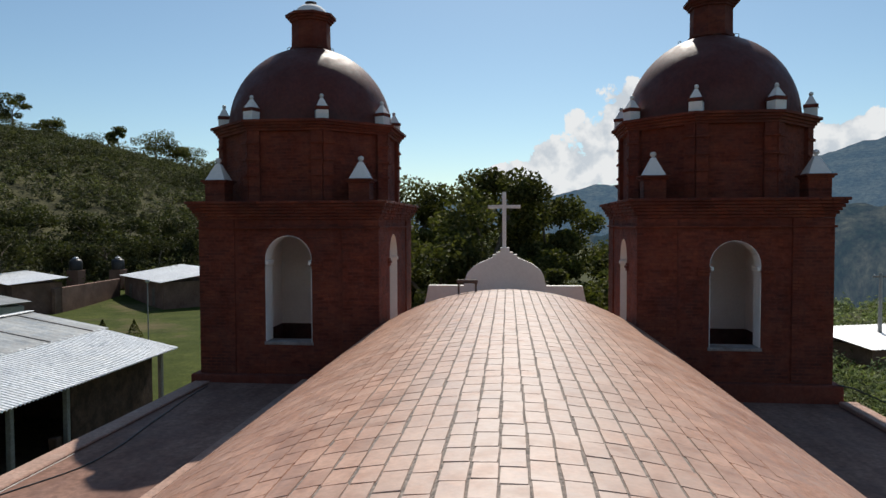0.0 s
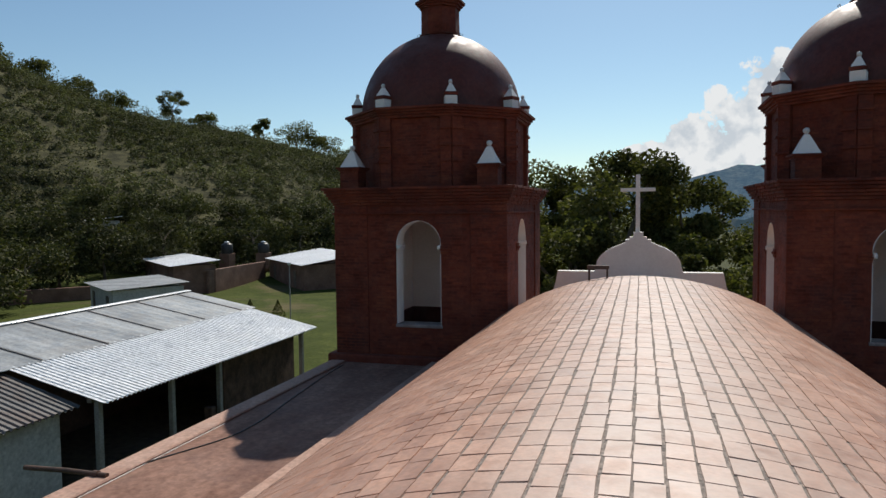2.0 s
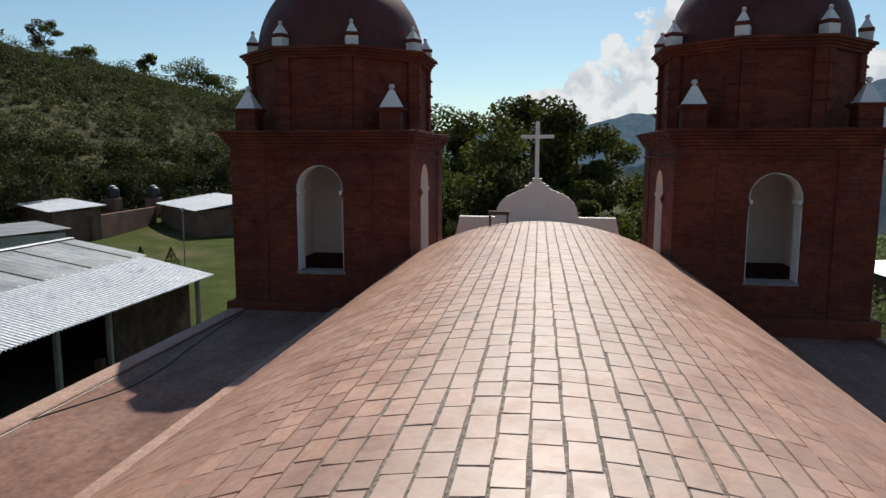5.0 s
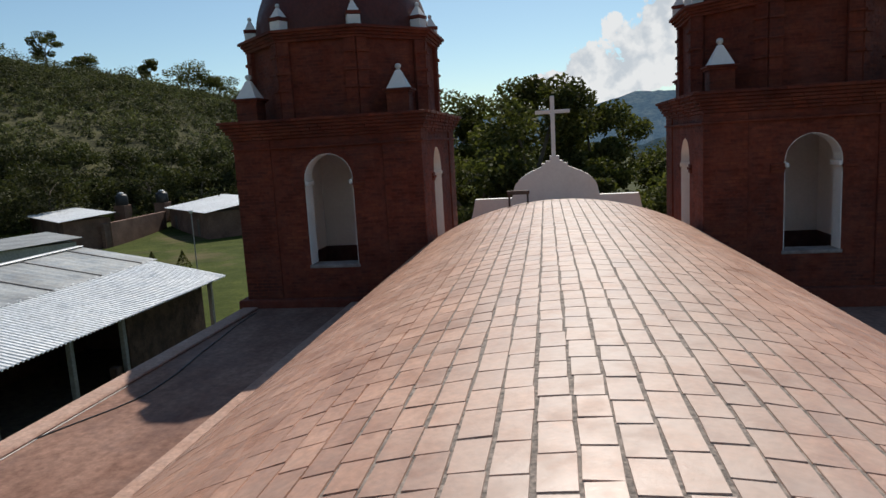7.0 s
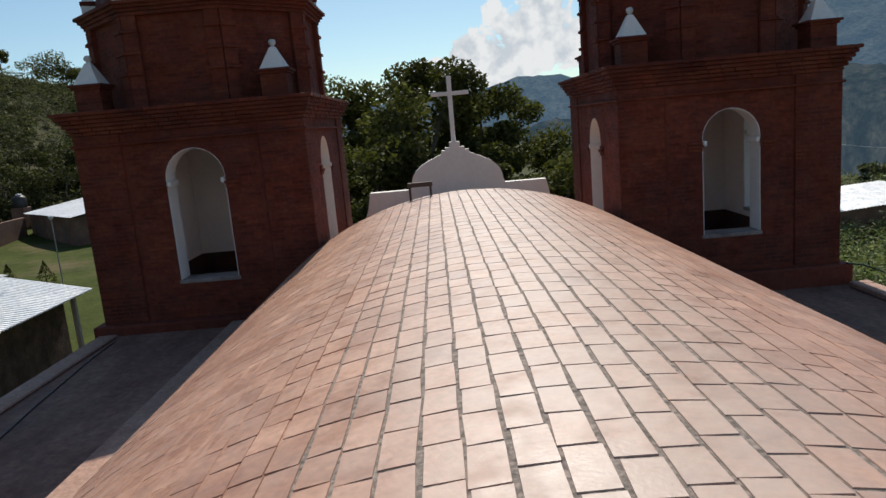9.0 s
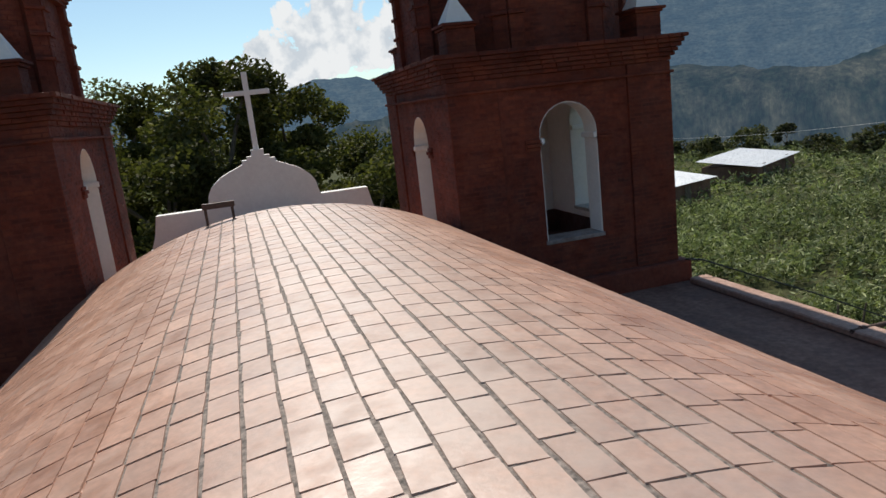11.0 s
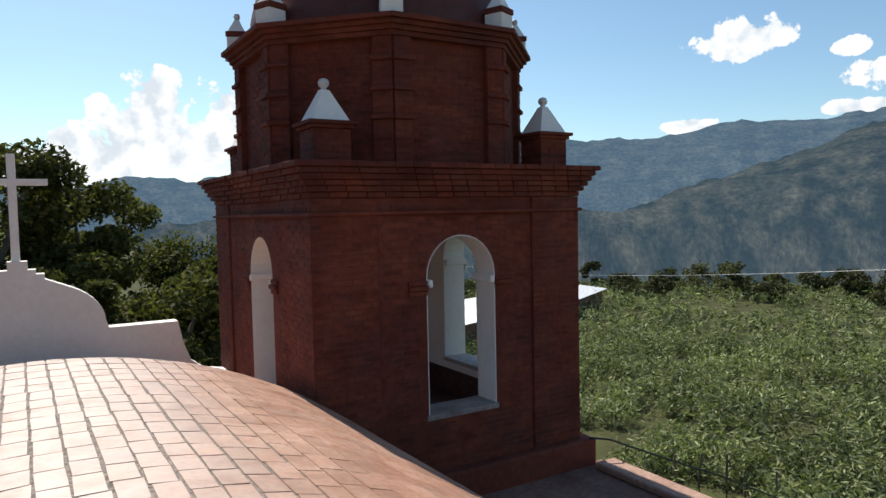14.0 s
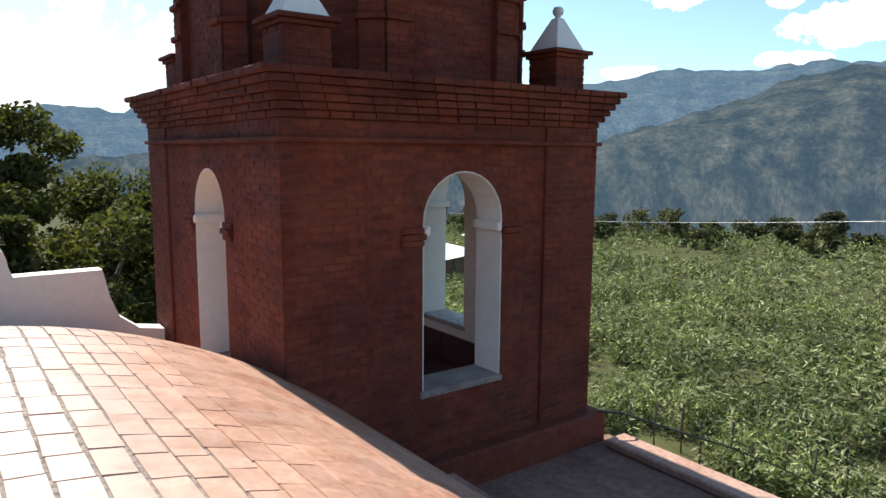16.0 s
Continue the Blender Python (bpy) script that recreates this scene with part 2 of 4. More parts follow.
# reddish rubble under the barn eave; its shade is put into the colour
M_RUBBLE = surface("shaded_rubble_wall", (0.055, 0.030, 0.022), (0.15, 0.085, 0.06), 2.2, 0.95, 0.8, 9, 0.03, (0.05, 0.03, 0.025), 0.8, 0.6)
M_CONCRETE = surface("concrete", (0.27, 0.255, 0.235), (0.37, 0.35, 0.33), 1.0, 0.85, 0.3, 40, 0.006, (0.19, 0.175, 0.16), 0.6, 0.4)
M_BARK = surface("bark", (0.10, 0.075, 0.055), (0.19, 0.15, 0.11), 3, 0.9, 0.6, 20, 0.02)
M_LEAF_DARK = leaf_material("mango_leaves", (0.036, 0.043, 0.014), (0.158, 0.148, 0.056), 0.32)
# darker copy of the leaves above: shade put into the foothill trees' colour
M_LEAF_SHADED = leaf_material("foothill_leaves_shaded", (0.026, 0.032, 0.013), (0.112, 0.108, 0.050), 0.24, 0.12)
M_LEAF_HILL = leaf_material("scrub_leaves", (0.028, 0.032, 0.015), (0.165, 0.160, 0.088), 0.22, 0.06)
M_LEAF_CROP = leaf_material("crop_leaves", (0.026, 0.044, 0.016), (0.42, 0.445, 0.245), 0.22, 0.12)
# far range: haze is also put into the bluish base tones
M_FAR = distant("far_range_haze", (0.025, 0.037, 0.04), (0.07, 0.08, 0.07), (0.048, 0.084, 0.133), 0.009, 14)
M_MID = distant("near_wooded_range_haze", (0.008, 0.014, 0.009), (0.066, 0.064, 0.046), (0.029, 0.048, 0.074), 0.014, 9)


def ground_material():
    m, n, l, b = shader("grass_soil_and_scrub")
    grass = ramp(n, l, noise_tex(n, l, 0.35, 8, 0.7), (0.036, 0.050, 0.008), (0.074, 0.088, 0.018))
    fine = ramp(n, l, noise_tex(n, l, 3.5, 4), (0.75, 0.75, 0.75), (1.2, 1.2, 1.2))
    grass = mixed(n, l, 1.0, grass, fine, 'MULTIPLY')
    soil = ramp(n, l, noise_tex(n, l, 0.09, 6, 0.65), (0, 0, 0), (0.65, 0.65, 0.65), 0.55, 0.68)
    col = mixed(n, l, soil, grass, (0.15, 0.11, 0.065))
    g = n.new("ShaderNodeNewGeometry")
    sx = n.new("ShaderNodeSeparateXYZ")
    l.new(g.outputs["Position"], sx.inputs[0])
    east = n.new("ShaderNodeMapRange")
    east.inputs["From Min"].default_value, east.inputs["From Max"].default_value = 6.0, 10.0
    l.new(sx.outputs[0], east.inputs["Value"])
    field = ramp(n, l, noise_tex(n, l, 0.5, 6, 0.7), (0.050, 0.050, 0.022), (0.085, 0.092, 0.034))
    col = mixed(n, l, east.outputs[0], col, field)
    scrub = ramp(n, l, noise_tex(n, l, 0.22, 8, 0.75), (0.030, 0.030, 0.014), (0.105, 0.098, 0.045), 0.4, 0.62)
    rise = n.new("ShaderNodeMapRange")
    rise.inputs["From Min"].default_value, rise.inputs["From Max"].default_value = -6.5, -2.0
    l.new(sx.outputs[2], rise.inputs["Value"])
    col = mixed(n, l, rise.outputs[0], col, scrub)
    l.new(col, b.inputs["Base Color"])
    b.inputs["Roughness"].default_value = 0.95
    b.inputs["Specular IOR Level"].default_value = 0.1
    bp = n.new("ShaderNodeBump")
    bp.inputs["Strength"].default_value = 0.6
    bp.inputs["Distance"].default_value = 0.12
    l.new(noise_tex(n, l, 5.0, 6), bp.inputs["Height"])
    l.new(bp.outputs[0], b.inputs["Normal"])
    return m


M_GROUND = ground_material()

# ---- mesh tools ----


def mesh_of(name, verts, faces, material, smooth=False):
    me = bpy.data.meshes.new(name)
    me.from_pydata([tuple(v) for v in verts], [], [tuple(f) for f in faces])
    me.materials.append(material)
    if smooth:
        me.polygons.foreach_set("use_smooth", [True] * len(me.polygons))
    me.update()
    return me


def mesh_quads(name, verts, quads, material):
    """A big mesh from arrays: verts (n, 3), quads (m, 4)."""
    me = bpy.data.meshes.new(name)
    verts, quads = np.asarray(verts, dtype=np.float32), np.asarray(quads, dtype=np.int32)
    me.vertices.add(len(verts))
    me.vertices.foreach_set("co", verts.ravel())
    me.loops.add(quads.size)
    me.loops.foreach_set("vertex_index", quads.ravel())
    me.polygons.add(len(quads))
    me.polygons.foreach_set("loop_start", np.arange(0, quads.size, 4, dtype=np.int32))
    me.polygons.foreach_set("use_smooth", [False] * len(quads))
    me.update(calc_edges=True)
    me.validate()
    me.materials.append(material)
    return me


def hang(ob, parent):
    if parent is not None:
        ob.parent = parent
    return ob


def part(name, bm, material, parent, label="", smooth=False):
    me = bpy.data.meshes.new(name)
    bmesh.ops.recalc_face_normals(bm, faces=bm.faces)
    bm.to_mesh(me)
    bm.free()
    me.materials.append(material)
    if smooth:
        me.polygons.foreach_set("use_smooth", [True] * len(me.polygons))
    ob = hang(new(name, me), parent)
    return tagged(ob, label)


def piece(name, me, parent, m=None):
    ob = hang(new(name, me), parent)
    if m is not None:
        ob.matrix_basis = m
    return ob


def thing(name, label, category, group="", kind="", at=(0, 0, 0)):
    ob = new(name)
    ob.location = at
    ob.empty_display_size = 0.2
    return tagged(ob, label, category, group, kind)


def add_box(bm, x0, x1, y0, y1, z0, z1, bevel=0.0):
    r = bmesh.ops.create_cube(bm, size=1.0, matrix=Matrix.Translation(((x0 + x1) / 2, (y0 + y1) / 2, (z0 + z1) / 2)) @ Matrix.Diagonal((x1 - x0, y1 - y0, z1 - z0, 1)))
    if bevel:
        es = {e for v in r["verts"] for e in v.link_edges}
        bmesh.ops.bevel(bm, geom=list(es), offset=bevel, segments=1, affect='EDGES')
    return bm


def box(x0, x1, y0, y1, z0, z1, bevel=0.0):
    return add_box(bmesh.new(), x0, x1, y0, y1, z0, z1, bevel)


def add_prism(bm, r0, r1, z0, z1, n, turn=0.0, cx=0.0, cy=0.0):
    """An upright n-sided frustum; r are corner radii."""
    lo = [bm.verts.new((cx + r0 * math.cos(turn + 2 * math.pi * i / n), cy + r0 * math.sin(turn + 2 * math.pi * i / n), z0)) for i in range(n)]
    hi = [bm.verts.new((cx + r1 * math.cos(turn + 2 * math.pi * i / n), cy + r1 * math.sin(turn + 2 * math.pi * i / n), z1)) for i in range(n)]
    for i in range(n):
        bm.faces.new((lo[i], lo[(i + 1) % n], hi[(i + 1) % n], hi[i]))
    bm.faces.new(hi)
    bm.faces.new(lo[::-1])
    return bm


def prism(*a, **k):
    return add_prism(bmesh.new(), *a, **k)


def turned(profile, n, cx=0.0, cy=0.0):
    """A turned body from (radius, z) pairs."""
    bm = bmesh.new()
    rings = []
    for r, z in profile:
        if r < 1e-4:
            rings.append([bm.verts.new((cx, cy, z))])
        else:
            rings.append([bm.verts.new((cx + r * math.cos(2 * math.pi * i / n), cy + r * math.sin(2 * math.pi * i / n), z)) for i in range(n)])
    for a, b in zip(rings, rings[1:]):
        for i in range(n):
            j = (i + 1) % n
            if len(a) == 1 and len(b) == 1:
                continue
            if len(a) == 1:
                bm.faces.new((a[0], b[j], b[i]))
            elif len(b) == 1:
                bm.faces.new((a[i], a[j], b[0]))
            else:
                bm.faces.new((a[i], a[j], b[j], b[i]))
    if len(rings[0]) > 1:
        bm.faces.new(rings[0][::-1])
    if len(rings[-1]) > 1:
        bm.faces.new(rings[-1])
    return bm


def tube(points, r, n=6):
    bm = bmesh.new()
    pts = [Vector(p) for p in points]
    rings = []
    for i, p in enumerate(pts):
        d = (pts[min(i + 1, len(pts) - 1)] - pts[max(i - 1, 0)]).normalized()
        q = d.to_track_quat('Z', 'Y')
        rr = r[i] if isinstance(r, (list, tuple)) else r
        rings.append([bm.verts.new(p + q @ Vector((rr * math.cos(2 * math.pi * k / n), rr * math.sin(2 * math.pi * k / n), 0))) for k in range(n)])
    for a, b in zip(rings, rings[1:]):
        for k in range(n):
            bm.faces.new((a[k], a[(k + 1) % n], b[(k + 1) % n], b[k]))
    bm.faces.new(rings[0][::-1])
    bm.faces.new(rings[-1])
    return bm


# ---- the church: nave vault ----
AX, CROWN = -0.02, 0.10
SLOPE, SKEW = 0.007, 0.012       # the crown falls a little towards the gable, and the axis is not quite square to it
V_Y0, V_Y1 = -10.0, 19.05
BEND = (0.092, 0.0014)         # the vault's cross-section: fall with the square and the fourth power
XS = np.linspace(0, 4.35, 400)
US = np.concatenate([[0], np.cumsum(np.hypot(np.diff(XS), np.diff(BEND[0] * XS ** 2 + BEND[1] * XS ** 4)))])
U_MAX = float(US[-1])


def crown_at(y):
    s = max(y - 15.0, 0.0)
    return CROWN + SLOPE * (15.0 - min(y, 15.0)) - 0.235 * (s if s > 0.8 else s * s / 1.6 + 0.0) + (0.235 * 0.4 if s > 0.8 else 0.0)


def lean(u):
    x = float(np.interp(abs(u), US, XS))
    return math.copysign(math.atan(2 * BEND[0] * x + 4 * BEND[1] * x ** 3), u)


def vault(u, y, lift=0.0):
    x = math.copysign(float(np.interp(abs(u), US, XS)), u)
    a = lean(u)
    return Vector((AX + SKEW * (10.0 - y) + x + lift * math.sin(a), y, crown_at(y) - BEND[0] * x ** 2 - BEND[1] * x ** 4 + lift * math.cos(a)))


def smooth(a, b, x):
    s = min(max((x - a) / (b - a), 0.0), 1.0)
    return s * s * (3 - 2 * s)


def build_vault():
    nu, ny = 72, 116
    verts, faces = [], []
    for side in (0.0, -0.28):
        for j in range(ny + 1):
            for i in range(nu + 1):
                u = -U_MAX + 2 * U_MAX * i / nu
                verts.append(vault(u, V_Y0 + (V_Y1 - V_Y0) * j / ny, side + (0.0125 * smooth(1.05, 2.0, abs(u)) if side == 0 else 0)))
    w, half = nu + 1, (nu + 1) * (ny + 1)
    for j in range(ny):
        for i in range(nu):
            a = j * w + i
            faces.append((a, a + 1, a + w + 1, a + w))
            faces.append((half + a, half + a + w, half + a + w + 1, half + a + 1))
    for j in range(ny):
        for i in (0, nu):
            a = j * w + i
            faces.append((a, a + w, half + a + w, half + a))
    for i in range(nu):
        for j in (0, ny):
            a = j * w + i
            faces.append((a, a + 1, half + a + 1, half + a))
    ob = new("roof_vault", mesh_of("roof_vault", verts, faces, M_BED, True))
    v2, f2 = [], []
    for j in range(ny + 1):
        for i in range(21):
            v2.append(vault(-1.35 + 0.135 * i, V_Y0 + (V_Y1 - V_Y0) * j / ny, 0.0058))
    for j in range(ny):
        for i in range(20):
            a = j * 21 + i
            f2.append((a, a + 1, a + 22, a + 21))
    tagged(piece("joint_mortar", mesh_of("joint_mortar", v2, f2, M_JOINT, True), ob), "dark grey mortar in the open joints")
    return tagged(ob, "long barrel vault roof laid with fired clay tiles", "roof", kind="structure")


roof_vault = build_vault()

for side, x0, x1, k0, k1, rz in (("left", -7.08, AX - 4.0, -7.10, -6.74, -2.0), ("right", AX + 4.0, 7.00, 6.66, 7.02, -2.2)):
    tagged(part("roof_low_" + side, box(x0, x1, V_Y0, 14.93, -2.45, rz), M_LOWROOF, None), "flat clay-screed aisle roof beside the vault", "roof", kind="structure")
    tagged(part("kerb_" + side, box(k0, k1, V_Y0, 14.70, rz, rz + (0.05 if side == "left" else 0.10), 0.02), M_KERB, None), "low pale clay kerb along the roof edge", "kerb", kind="structure")
    s = -1 if side == "left" else 1
    a, b = sorted((AX + s * 4.05, AX + s * (4.60 if s < 0 else 4.36)))
    tagged(part("trim_" + side, box(a, b, V_Y0, 14.70, rz + 0.004, -1.87, 0.02), M_KERB, None), "pale clay fillet at the foot of the vault", "trim", kind="structure")
    xo = -7.06 if side == "left" else 6.98
    tagged(part("wall_" + side, box(min(xo, xo - s * 0.6), max(xo, xo - s * 0.6), V_Y0, 19.0, -10.5, -2.454), M_ADOBE, None), "thick aisle wall of the church", "wall", kind="structure")
tagged(part("wall_back", box(-7.0, 6.7, V_Y0 - 0.5, V_Y0 - 0.002, -10.5, -0.4), M_ADOBE, None), "rear wall of the church under the vault", "wall", kind="structure")

# ---- bell towers ----
Z_SILL = -1.09
Z_BASE, Z_TOP = -2.4, 1.66
DEEP = 0.54                     # the shafts reach this much further to the back than to the front


def arch_outline(half, sill, spring, n=14):
    pts = [(-half, sill), (-half, spring)]
    pts += [(-half * math.cos(math.pi * i / n), spring + half * math.sin(math.pi * i / n)) for i in range(1, n)]
    return pts + [(half, spring), (half, sill)]


def arch_panel(bm, left, right, y0, y1, z0, z1, half, sill, spring, m):
    """A wall panel from -left to right with an arched opening at 0 through it; thickness y0..y1; m turns it to its side."""
    out = arch_outline(half, sill, spring)
    n = len(out)
    outer = [(-left, sill), (-left, spring)] + [(-left + (left + right) * i / (n - 5), z1) for i in range(n - 4)] + [(right, spring), (right, sill)]

    def v(x, y, z):
        return bm.verts.new(m @ Vector((x, y, z)))
    fi, fo = [v(x, y0, z) for x, z in out], [v(x, y0, z) for x, z in outer]
    bi, bo = [v(x, y1, z) for x, z in out], [v(x, y1, z) for x, z in outer]
    fl, fr, bl, br = v(-left, y0, z0), v(right, y0, z0), v(-left, y1, z0), v(right, y1, z0)
    for i in range(n - 1):
        bm.faces.new((fo[i], fo[i + 1], fi[i + 1], fi[i]))
        bm.faces.new((bo[i + 1], bo[i], bi[i], bi[i + 1]))
        bm.faces.new((fi[i], fi[i + 1], bi[i + 1], bi[i]))
        bm.faces.new((fo[i + 1], fo[i], bo[i], bo[i + 1]))
    bm.faces.new((fl, fo[0], fi[0], fi[-1], fo[-1], fr))
    bm.faces.new((br, bo[-1], bi[-1], bi[0], bo[0], bl))
    bm.faces.new((fi[-1], fi[0], bi[0], bi[-1]))
    bm.faces.new((fl, fr, br, bl))
    bm.faces.new((fl, bl, bo[0], fo[0]))
    bm.faces.new((fr, fo[-1], bo[-1], br))


def arch_lining(half, sill, spring, y0, y1, t, m):
    """A plaster skin inside an arched opening."""
    bm = bmesh.new()
    a, b = arch_outline(half - 0.003, sill + 0.004, spring), arch_outline(half - t, sill + 0.004, spring)
    f, g = [], []
    for pts, keep in ((a, f), (b, g)):
        for x, z in pts:
            keep.append((bm.verts.new(m @ Vector((x, y0, z))), bm.verts.new(m @ Vector((x, y1, z)))))
    for i in range(len(a) - 1):
        bm.faces.new((f[i][0], f[i + 1][0], g[i + 1][0], g[i][0]))
        bm.faces.new((f[i + 1][1], f[i][1], g[i][1], g[i + 1][1]))
        bm.faces.new((g[i][0], g[i + 1][0], g[i + 1][1], g[i][1]))
        bm.faces.new((f[i + 1][0], f[i][0], f[i][1], f[i + 1][1]))
    bm.faces.new((f[0][0], g[0][0], g[0][1], f[0][1]))
    bm.faces.new((g[-1][0], f[-1][0], f[-1][1], g[-1][1]))
    return bm


BRICK_L, BRICK_H, JOINT = 0.235, 0.060, 0.012


def brick_shape(length, depth=0.02):
    """One brick face with worn edges, lying in x and z, standing out to -y."""
    l, h, c = length / 2, BRICK_H / 2, 0.005
    v = [(-l, depth, -h), (l, depth, -h), (l, depth, h), (-l, depth, h), (-l + c, 0, -h + c), (l - c, 0, -h + c), (l - c, 0, h - c), (-l + c, 0, h - c)]
    f = [(4, 5, 6, 7), (0, 1, 5, 4), (1, 2, 6, 5), (2, 3, 7, 6), (3, 0, 4, 7)]
    return v, f


def brick_runs(u0, u1, z0, z1, keep, seed):
    """Running bond between u0 and u1: (u, z, length, proud)."""
    rnd = random.Random(seed)
    out = []
    k = 0
    z = z0 + BRICK_H / 2
    while z < z1 - BRICK_H / 2 + 1e-6:
        u = u0 - (BRICK_L / 2 if k % 2 else 0)
        while u < u1 - 0.03:
            a, b = max(u, u0), min(u + BRICK_L, u1)
            if b - a > 0.05 and keep((a + b) / 2, z, (b - a) / 2):
                out.append(((a + b) / 2, z + rnd.uniform(-0.003, 0.003), b - a - rnd.uniform(0, 0.006), rnd.uniform(0.0, 0.0035)))
            u += BRICK_L + JOINT
        z += BRICK_H + JOINT
        k += 1
    return out


def clear_of_arch(u, z, half, open_half, spring):
    if z < Z_SILL - 0.03 or abs(u) - half > open_half + 0.005:
        return True
    if z < spring:
        return False
    lim = open_half ** 2 - (z - spring - 0.03) ** 2
    return lim <= 0 or abs(u) - half > math.sqrt(lim)


SIDES = [Matrix.Rotation(math.radians(90 * k), 4, 'Z') for k in range(4)]      # front, right, back, left


def lay_bricks(name, runs, y, m, parent, singles=None):
    """Lays the bricks of one face. singles picks by (u, z) those that become objects of their own; the rest is one mesh."""
    verts, quads, n, own = [], [], 0, 0
    for u, z, length, proud in runs:
        if singles is not None and own < 290 and singles(u, z) and abs(length - BRICK_L) < 0.02:
            own += 1
            piece("brick", BRICK_ME[own % len(BRICK_ME)], parent, m @ Matrix.Translation((u, y - proud - 0.0025, z)))
            continue
        v, f = brick_shape(length)
        tw = math.sin(u * 91.7 + z * 57.3) * 0.02
        for p in v:
            verts.append(m @ Vector((p[0] + u, p[1] + y - proud - 0.0025 + p[0] * tw, p[2] + z + p[0] * tw * 0.6)))
        quads += [tuple(i + n for i in q) for q in f]
        n += len(v)
    ob = piece(name, mesh_quads(name, [tuple(p) for p in verts], quads, M_BRICKS), parent)
    return tagged(ob, "weathered red brick courses", kind="stuff")


BRICK_ME = [mesh_of("brick", *brick_shape(BRICK_L - d), M_BRICK) for d in (0.0, 0.004, 0.008, 0.012, 0.002)]


def ring(bm, half, z0, z1, bevel=0.006):
    add_box(bm, -half, half, -half, half + DEEP, z0, z1, bevel)


def build_pinnacle(parent, x, y):
    z = 2.08
    p = hang(new("pinnacle"), parent)
    p.location = (x, y, 0)
    part("pedestal", box(-0.235, 0.235, -0.235, 0.235, z, z + 0.42, 0.012), M_MORTAR, p, "square brick pedestal")
    for k, m in enumerate(SIDES):
        lay_bricks("pedestal_bricks", brick_runs(-0.236, 0.236, z, z + 0.42, lambda u, zz, h: True, 300 + k), -0.235, m, p)
    bm = box(-0.27, 0.27, -0.27, 0.27, z + 0.42, z + 0.465, 0.006)
    add_box(bm, -0.31, 0.31, -0.31, 0.31, z + 0.465, z + 0.51, 0.006)
    part("cap", bm, M_BRICKS, p, "stepped brick cap")
    part("pyramid", prism(0.235 * 1.414, 0.05 * 1.414, z + 0.51, z + 0.90, 4, math.pi / 4), M_PLASTER, p, "white plastered pyramid")
    part("globe", turned([(0.0, z + 0.885), (0.045, z + 0.90), (0.03, z + 0.92), (0.065, z + 0.955), (0.07, z + 0.99), (0.05, z + 1.03), (0.0, z + 1.045)], 12), M_GLASSBALL, p, "small round glass finial", True)


def octagon(bm, apothem, z0, z1):
    add_prism(bm, apothem / math.cos(math.pi / 8), apothem / math.cos(math.pi / 8), z0, z1, 8, math.pi / 8)


